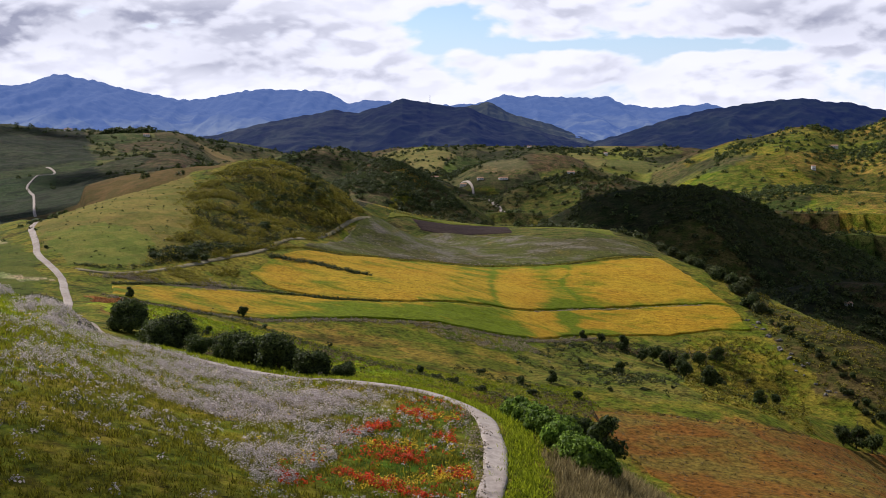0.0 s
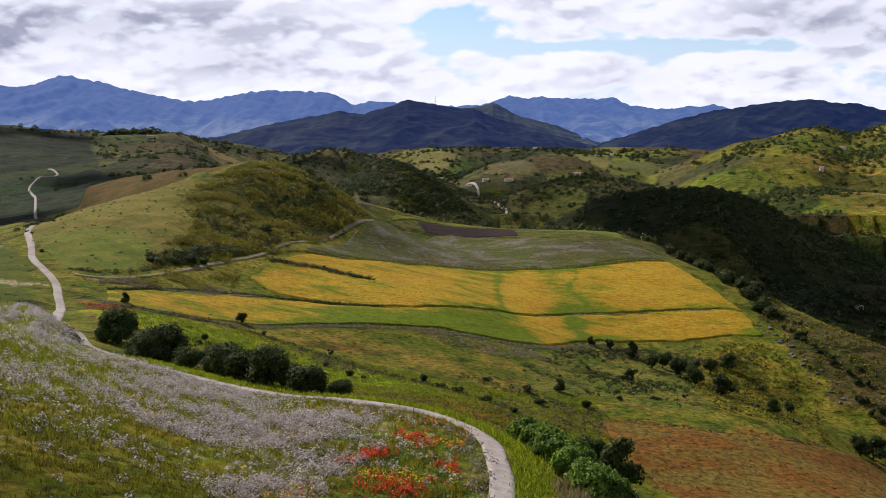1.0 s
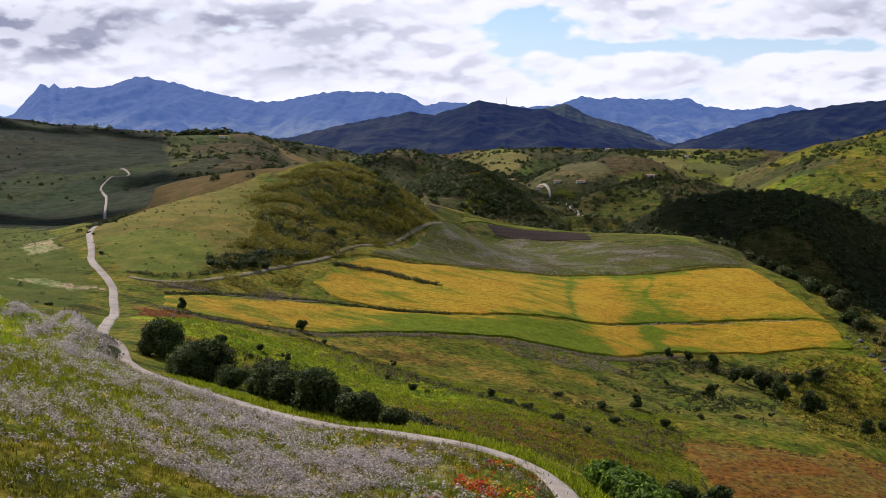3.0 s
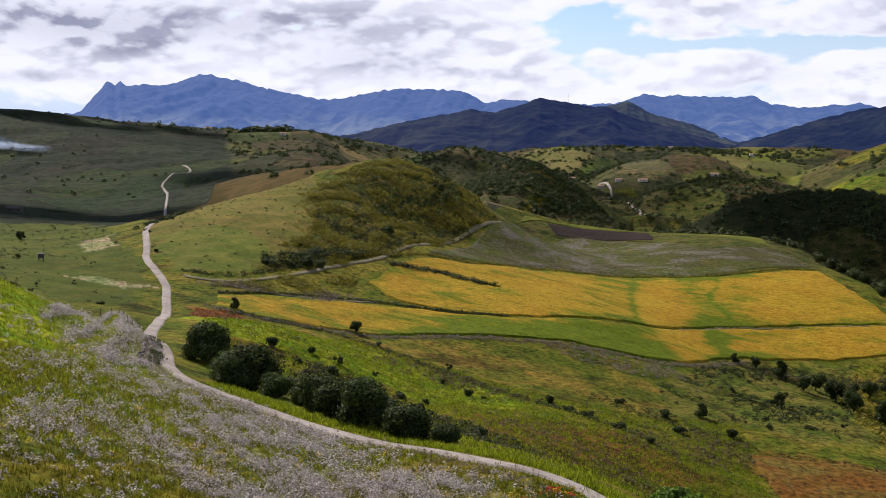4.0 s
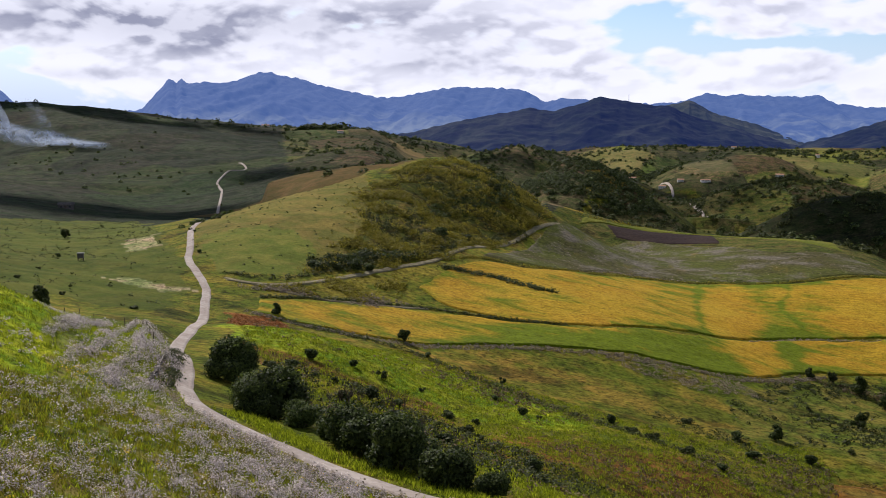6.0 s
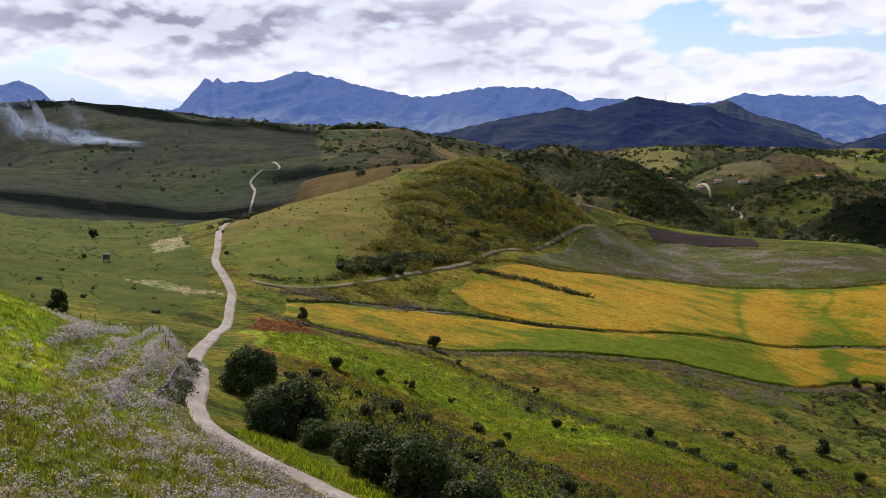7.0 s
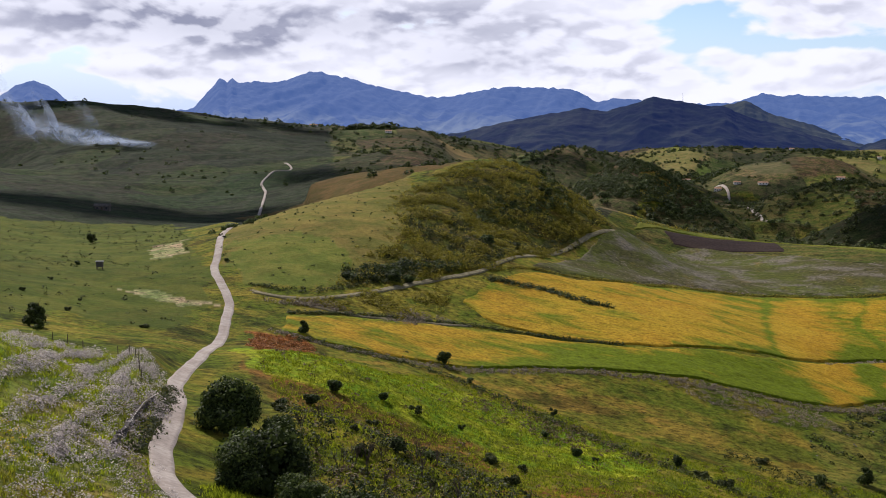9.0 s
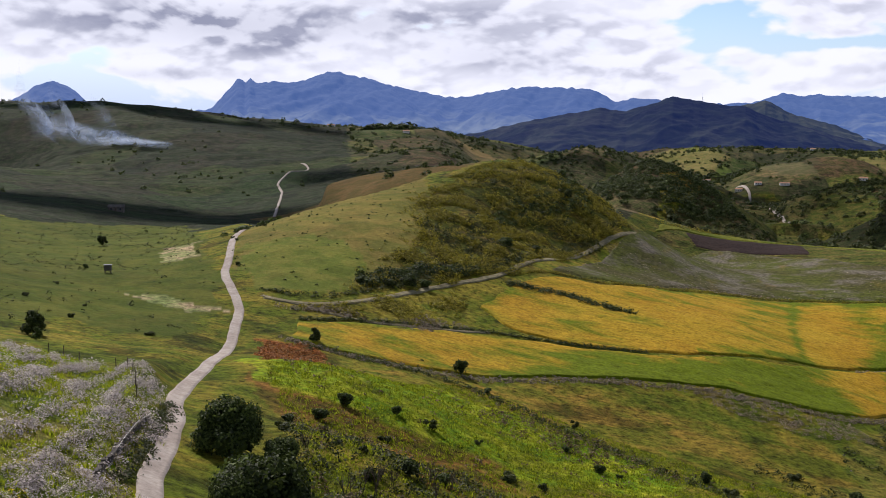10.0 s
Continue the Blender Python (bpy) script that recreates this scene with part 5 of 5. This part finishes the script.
far_scrub("far_trees", [(150, 2050), (440, 2000), (520, 2500), (-100, 2550), (-150, 1900)], 700, 5.0, 5.2, DARK_LEAF, "dark far trees between the fields", lambda x, y: np.clip(ripple(x, y, 120, 1), 0.02, 1))
far_scrub("far_grove", MIDDLE_LAND, 1500, 3.4, 3.6, DARK_LEAF, "dark trees dotted over the middle country", lambda x, y: np.clip(0.1 + 0.9 * ripple(x, y, 80, 3), 0.03, 1))
far_scrub("spur_scrub", [(-180, 560), (-172, 505), (-182, 480), (-192, 520)], 46, 1.3, 1.4, DARK_LEAF, "dark shrubs along the meadow's edge")

far_scrub("far_hedgerow", MIDDLE_LAND, 900, 3.2, 3.4, DARK_LEAF, "dark hedgerow trees between far fields", hedgerows)
far_scrub("far_hedgerow", VALLEY, 900, 3.4, 4.0, DARK_LEAF, "dark hedgerow trees between valley fields", hedgerows)
far_scrub("far_hedgerow", FAR_LAND, 1500, 4.0, 4.5, DARK_LEAF, "dark hedgerow trees on the far plain", hedgerows)

# ---- rocks on the edge of the wheat terrace ----
def rock_mesh(seed):
    bm = bmesh.new()
    bmesh.ops.create_icosphere(bm, subdivisions=2, radius=1.0)
    for v in bm.verts:
        v.co *= 0.75 + 0.5 * noise.noise(v.co * 1.6 + Vector((seed * 7.1, 0, 0)))
        v.co.z *= 0.7
    me = bpy.data.meshes.new("rock")
    bm.to_mesh(me)
    bm.free()
    me.materials.append(ROCK)
    return me


ROCKS = [rock_mesh(s) for s in range(4)]
rng = np.random.default_rng(5)
for k, (x, y) in enumerate(along(rng, [(134, 490), (136, 475), (139, 452), (142, 438), (144, 425), (146, 415)], 30, 2.0)):
    ob = new("rock", ROCKS[k % 4])
    s = rng.uniform(0.4, 1.5)
    ob.matrix_world = pose(x, y, float(np.ravel(ground_height(x, y))[0]) + 0.02 * s, rng.uniform(-20, 20), rng.uniform(-20, 20), rng.uniform(0, 360)) @ Matrix.Diagonal((s * 1.3, s, s, 1))
    tagged(ob, "pale grey limestone boulder on the terrace edge", "rock", "rocks on the edge")
for k, (x, y) in enumerate(strewn(rng, SCRUB_SLOPE, 24)):
    ob = new("rock", ROCKS[k % 4])
    s = rng.uniform(0.25, 0.5)
    ob.matrix_world = pose(x, y, float(np.ravel(ground_height(x, y))[0]) + 0.1 * s, 0, 0, rng.uniform(0, 360)) @ Matrix.Diagonal((s, s, s, 1))
    tagged(ob, "small pale stone in the scrub", "rock", "stones on the slope")


# ---- buildings, far off ----
def box(bm, x0, y0, z0, x1, y1, z1):
    v = [bm.verts.new(c) for c in ((x0, y0, z0), (x1, y0, z0), (x1, y1, z0), (x0, y1, z0), (x0, y0, z1), (x1, y0, z1), (x1, y1, z1), (x0, y1, z1))]
    for f in ((0, 3, 2, 1), (4, 5, 6, 7), (0, 1, 5, 4), (1, 2, 6, 5), (2, 3, 7, 6), (3, 0, 4, 7)):
        bm.faces.new([v[i] for i in f])


def boxed(name, mat, parent, *b, label=""):
    bm = bmesh.new()
    box(bm, *b)
    return part(name, bm, mat, parent, label)


def house(x, y, w, d, h, turn, wall=None, cover=None, label="small whitewashed farmhouse with a clay roof"):
    ob = new("farmhouse")
    ob.matrix_basis = pose(x, y, float(np.ravel(ground_height(x, y))[0]) - 0.4, 0, 0, turn)
    boxed("wall", wall or WHITE, ob, -w / 2, -d / 2, -2.0, w / 2, d / 2, h)
    bm = bmesh.new()
    e, r = 0.5, d * 0.22
    c = [bm.verts.new(p) for p in ((-w / 2 - e, -d / 2 - e, h + 0.02), (w / 2 + e, -d / 2 - e, h + 0.02), (w / 2 + e, d / 2 + e, h + 0.02), (-w / 2 - e, d / 2 + e, h + 0.02), (-w / 2 - e, 0, h + r + 0.3), (w / 2 + e, 0, h + r + 0.3))]
    for f in ((0, 1, 5, 4), (2, 3, 4, 5), (0, 4, 3), (1, 2, 5), (3, 2, 1, 0)):
        bm.faces.new([c[i] for i in f])
    part("roof", bm, cover or TILE, ob)
    boxed("door", BARK, ob, -0.5, -d / 2 - 0.06, 0.3, 0.5, -d / 2 - 0.01, 2.4)
    for k in (-0.3, 0.3):
        boxed("window", GLASS, ob, k * w - 0.5, -d / 2 - 0.06, 1.2, k * w + 0.5, -d / 2 - 0.01, 2.4)
    return tagged(ob, label, "house", "far houses")


for x, y, w, d, h, t in [(-250, 2600, 14, 8, 5, 0), (-225, 2615, 12, 8, 5, 20), (-60, 2600, 12, 8, 5, 10), (-15, 2095, 18, 9, 4, 10), (33, 1822, 15, 8, 5, -20), (60, 1827, 14, 9, 4, 5), (97, 1825, 20, 9, 4, 12), (209, 1851, 18, 9, 5, -8), (189, 2480, 14, 9, 6, 0), (205, 2490, 12, 9, 6, 20), (664, 1930, 20, 10, 5, 15), (575, 1758, 8, 7, 8, 0), (290, 800, 6, 5, 3, 15), (330, 2300, 10, 8, 8, 0), (-470, 1800, 14, 8, 4, 10), (-620, 1880, 18, 8, 4, 0)]:
    house(x, y, w * 0.7, d * 0.75, h * 0.72, t)
house(-358, 720, 9, 5, 3, 20, STONE, STONE, "low grey stone shed in the dark meadow")


def field_box(x, y):
    """The small dark hide or tank on legs on the meadow."""
    ob = new("field_hut")
    ob.matrix_basis = pose(x, y, float(np.ravel(ground_height(x, y))[0]), 0, 0, 20)
    boxed("body", STONE, ob, -1.0, -0.8, 0.9, 1.0, 0.8, 2.5)
    boxed("roof", METAL, ob, -1.2, -1.0, 2.52, 1.2, 1.0, 2.66)
    for sx in (-0.9, 0.75):
        for sy in (-0.7, 0.55):
            boxed("leg", BARK, ob, sx, sy, -0.3, sx + 0.15, sy + 0.15, 0.88)
    return tagged(ob, "small dark box hut on legs in the meadow", "hut")


field_box(-185, 408)


def mast(u, dist):
    x = u * dist
    ob = new("radio_mast")
    ob.location = (x, dist, float(np.ravel(range_surface(np.array([x]), np.array([dist]), *RANGES["centre"]))[0]) - 1)
    for k in range(3):
        t = 2.094 * k
        verts, faces = [], []
        limb(verts, faces, (1.1 * math.cos(t), 1.1 * math.sin(t), 0), (0.4 * math.cos(t), 0.4 * math.sin(t), 24), 0.25, 0.18, 6)
        part("leg", mesh_from("leg", verts, faces), METAL, ob)
    for z in (6, 12, 18, 23):
        boxed("brace", METAL, ob, -1.0, -1.0, z, 1.0, 1.0, z + 0.3)
    return tagged(ob, "thin grey lattice radio mast on the hilltop", "mast")


mast(-0.0115, 3245)


# ---- the low wall with its pale rail beside the road ----
def stone_wall():
    ob = new("roadside_wall")
    line = smooth_line([(-62.5, 192), (-65.2, 200), (-68.2, 208), (-71.4, 216), (-74.5, 225)], 46)
    z = ground_height(line[:, 0], line[:, 1])
    rnd = random.Random(9)
    base = None
    for k in range(45):
        a, b = line[k], line[k + 1]
        t = math.degrees(math.atan2(b[1] - a[1], b[0] - a[0]))
        for row in range(2):
            if base is None or rnd.random() < 0.25:
                bm = bmesh.new()
                box(bm, -0.42, -0.22, -0.20, 0.42, 0.22, 0.20)
                for v in bm.verts:
                    v.co += Vector((rnd.uniform(-0.06, 0.06), rnd.uniform(-0.06, 0.06), rnd.uniform(-0.04, 0.04)))
                base = bpy.data.meshes.new("stone")
                bm.to_mesh(base)
                bm.free()
                base.materials.append(STONE)
            s = new("stone", base)
            s.matrix_basis = pose((a[0] + b[0]) / 2 + rnd.uniform(-0.1, 0.1), (a[1] + b[1]) / 2, z[k] + 0.05 + 0.36 * row + rnd.uniform(-0.08, 0.08), rnd.uniform(-9, 9), rnd.uniform(-9, 9), t + rnd.uniform(-14, 14))
            s.parent = ob
    verts, faces = [], []
    for k in range(14, 45, 2):
        limb(verts, faces, (line[k - 1][0] + 0.3, line[k - 1][1], z[k - 1] + 0.95), (line[min(k + 1, 45)][0] + 0.3, line[min(k + 1, 45)][1], z[min(k + 1, 45)] + 0.85), 0.045, 0.045, 6)
    part("rail", mesh_from("rail", verts, faces), WHITE, ob, "pale pipe along the wall")
    return tagged(ob, "low dark dry-stone wall with a pale pipe along its top", "wall")


stone_wall()


# ---- fence posts on the rim of the flower slope ----
def fence_post(x, y, h, lean):
    verts, faces = [], []
    limb(verts, faces, (0, 0, -0.4), (lean, 0.05, h), 0.09, 0.07, 7)
    limb(verts, faces, (lean, 0.05, h), (lean, 0.05, h + 0.06), 0.07, 0.01, 7)
    me = mesh_from("fence_post", verts, faces)
    me.materials.append(BARK)
    ob = new("fence_post", me)
    ob.location = (x, y, float(np.ravel(ground_height(x, y))[0]))
    return tagged(ob, "weathered wooden fence post among the flowers", "post", "fence posts")


for k, (x, y) in enumerate(smooth_line([(-112, 262), (-102, 255), (-96, 256), (-88, 246), (-80, 232)], 9)):
    fence_post(x, y, 1.7 + 0.2 * math.sin(k * 2.3), 0.1 * math.sin(k * 1.7))

# ---- smoke of a field fire on the far slope ----
def smoke_material():
    m = bpy.data.materials.new("thin_smoke")
    m.use_nodes = True
    g = Nodes(m.node_tree)
    co = g.add("ShaderNodeTexCoord").outputs["Object"]
    thin = g.add("ShaderNodeAttribute", attribute_name="thin").outputs["Fac"]
    n = g.ramp(g.noise(co, 0.04, 6.0, 0.6, 1.2), 0.32, 0.62)
    d = g.add("ShaderNodeBsdfTranslucent", {"Color": (0.66, 0.76, 0.95)})
    e = g.add("ShaderNodeBsdfDiffuse", {"Color": (0.66, 0.76, 0.95)})
    both = g.add("ShaderNodeMixShader", {0: 0.5, 1: d.outputs[0], 2: e.outputs[0]})
    t = g.add("ShaderNodeBsdfTransparent")
    mx = g.add("ShaderNodeMixShader", {0: g.math("MULTIPLY", g.math("MULTIPLY", n, thin), 1.1, clamp=True), 1: t.outputs[0], 2: both.outputs[0]})
    g.add("ShaderNodeOutputMaterial", {0: mx.outputs[0]})
    return m


def smoke(x, y):
    """Curling sheets of smoke that thin out towards their borders: a low drift over the slope, and columns that lean downwind."""
    ob = new("smoke")
    ob.location = (x, y, float(np.ravel(ground_height(x, y))[0]))
    mat = smoke_material()
    f, w = np.meshgrid(np.linspace(0, 1, 60), np.linspace(-1, 1, 17))
    # start, run, rise, half width at the end, strength
    for k, (x0, run, rise, wide, strength) in enumerate([(0, 170, 14, 12, 0.85), (-30, 230, 30, 20, 0.8), (-80, 60, 50, 20, 0.6), (-160, 60, 70, 26, 0.8), (-205, 85, 85, 32, 0.9), (-110, 170, 45, 30, 0.7)]):
        px = x0 - run * f + 5 * np.sin(9 * f + k)
        low = np.ravel(ground_height(x + px.ravel(), y + 0.25 * (-px.ravel()))).reshape(px.shape) - ob.location.z
        py = -0.25 * px + 5 * k + 6 * np.sin(8 * f + 3 * w + k)
        pz = np.maximum(low, 0) + 4 + rise * f ** 1.25 + w * (4 + wide * f) + 4 * f * np.sin(11 * f + 2 * k + 2 * w)
        thin = strength * (1 - w * w) ** 1.3 * np.clip(f * 3.2, 0, 1) * (1 - f) ** 0.8
        me = mesh_from("wisp", np.stack([px, py, pz], -1).reshape(-1, 3), grid_faces(*f.shape))
        me.attributes.new("thin", "FLOAT", "POINT").data.foreach_set("value", thin.astype(np.float32).ravel())
        part("wisp", me, mat, ob)
    return tagged(ob, "thin blue-white smoke drifting from a field fire", "smoke")


smoke(-671, 1424)


# ---- broken cumulus overhead ----
CLOUD = earth("cloud_white", (0.9, 0.9, 0.9), (0.8, 0.8, 0.82), 0.01, 0.05, 0.05, 0.0, 1.0)


def cumulus(x, y, rx, ry, puffs, seed, base=620.0):
    """A cloud of the layer that the sky shows, over a place on the ground as the sun sees it: a heap of lumpy puffs, loose at the rim."""
    rnd = np.random.default_rng(seed)
    th, ph = np.meshgrid(np.linspace(0, 2 * math.pi, 25), np.linspace(0.02, math.pi - 0.02, 13))
    chunks = []
    for k in range(puffs):
        a, q = rnd.uniform(0, 2 * math.pi), math.sqrt(rnd.uniform(0, 1))
        r = min(rx, ry) * rnd.uniform(0.16, 0.40) * (1.15 - 0.6 * q)
        lump = 1 + 0.20 * np.sin(3 * th + k) * np.sin(ph) + 0.12 * np.sin(5 * th + 2 * ph + 2 * k) * np.sin(ph)
        p = np.stack([rx * q * math.cos(a) + 1.5 * r * lump * np.sin(ph) * np.cos(th), ry * q * math.sin(a) + r * lump * np.sin(ph) * np.sin(th), 0.5 * r * lump * np.cos(ph) + rnd.uniform(0, 0.2) * r], -1)
        chunks.append((p.reshape(-1, 3), grid_faces(*th.shape)))
    me = mesh_from("cumulus_cloud", *joined(chunks))
    me.materials.append(CLOUD)
    ob = new("cumulus_cloud", me)
    z0 = float(np.ravel(ground_height(x, y))[0])
    ob.location = Vector((x, y, z0)) + to_sun * ((base - z0) / to_sun.z)
    return tagged(ob, "flat-based grey-white cumulus cloud high over the hills", "cloud", "clouds", kind="structure")


for k, (x, y, rx, ry, puffs) in enumerate([(325, 1020, 160, 250, 90), (-900, 1820, 330, 120, 40), (-8, 55, 70, 38, 24), (-390, 770, 130, 160, 46), (28, 1215, 40, 90, 20), (-330, 1150, 80, 90, 14), (-60, 1700, 240, 140, 12), (90, 1480, 120, 110, 9)]):
    cumulus(x, y, rx, ry, puffs, k)
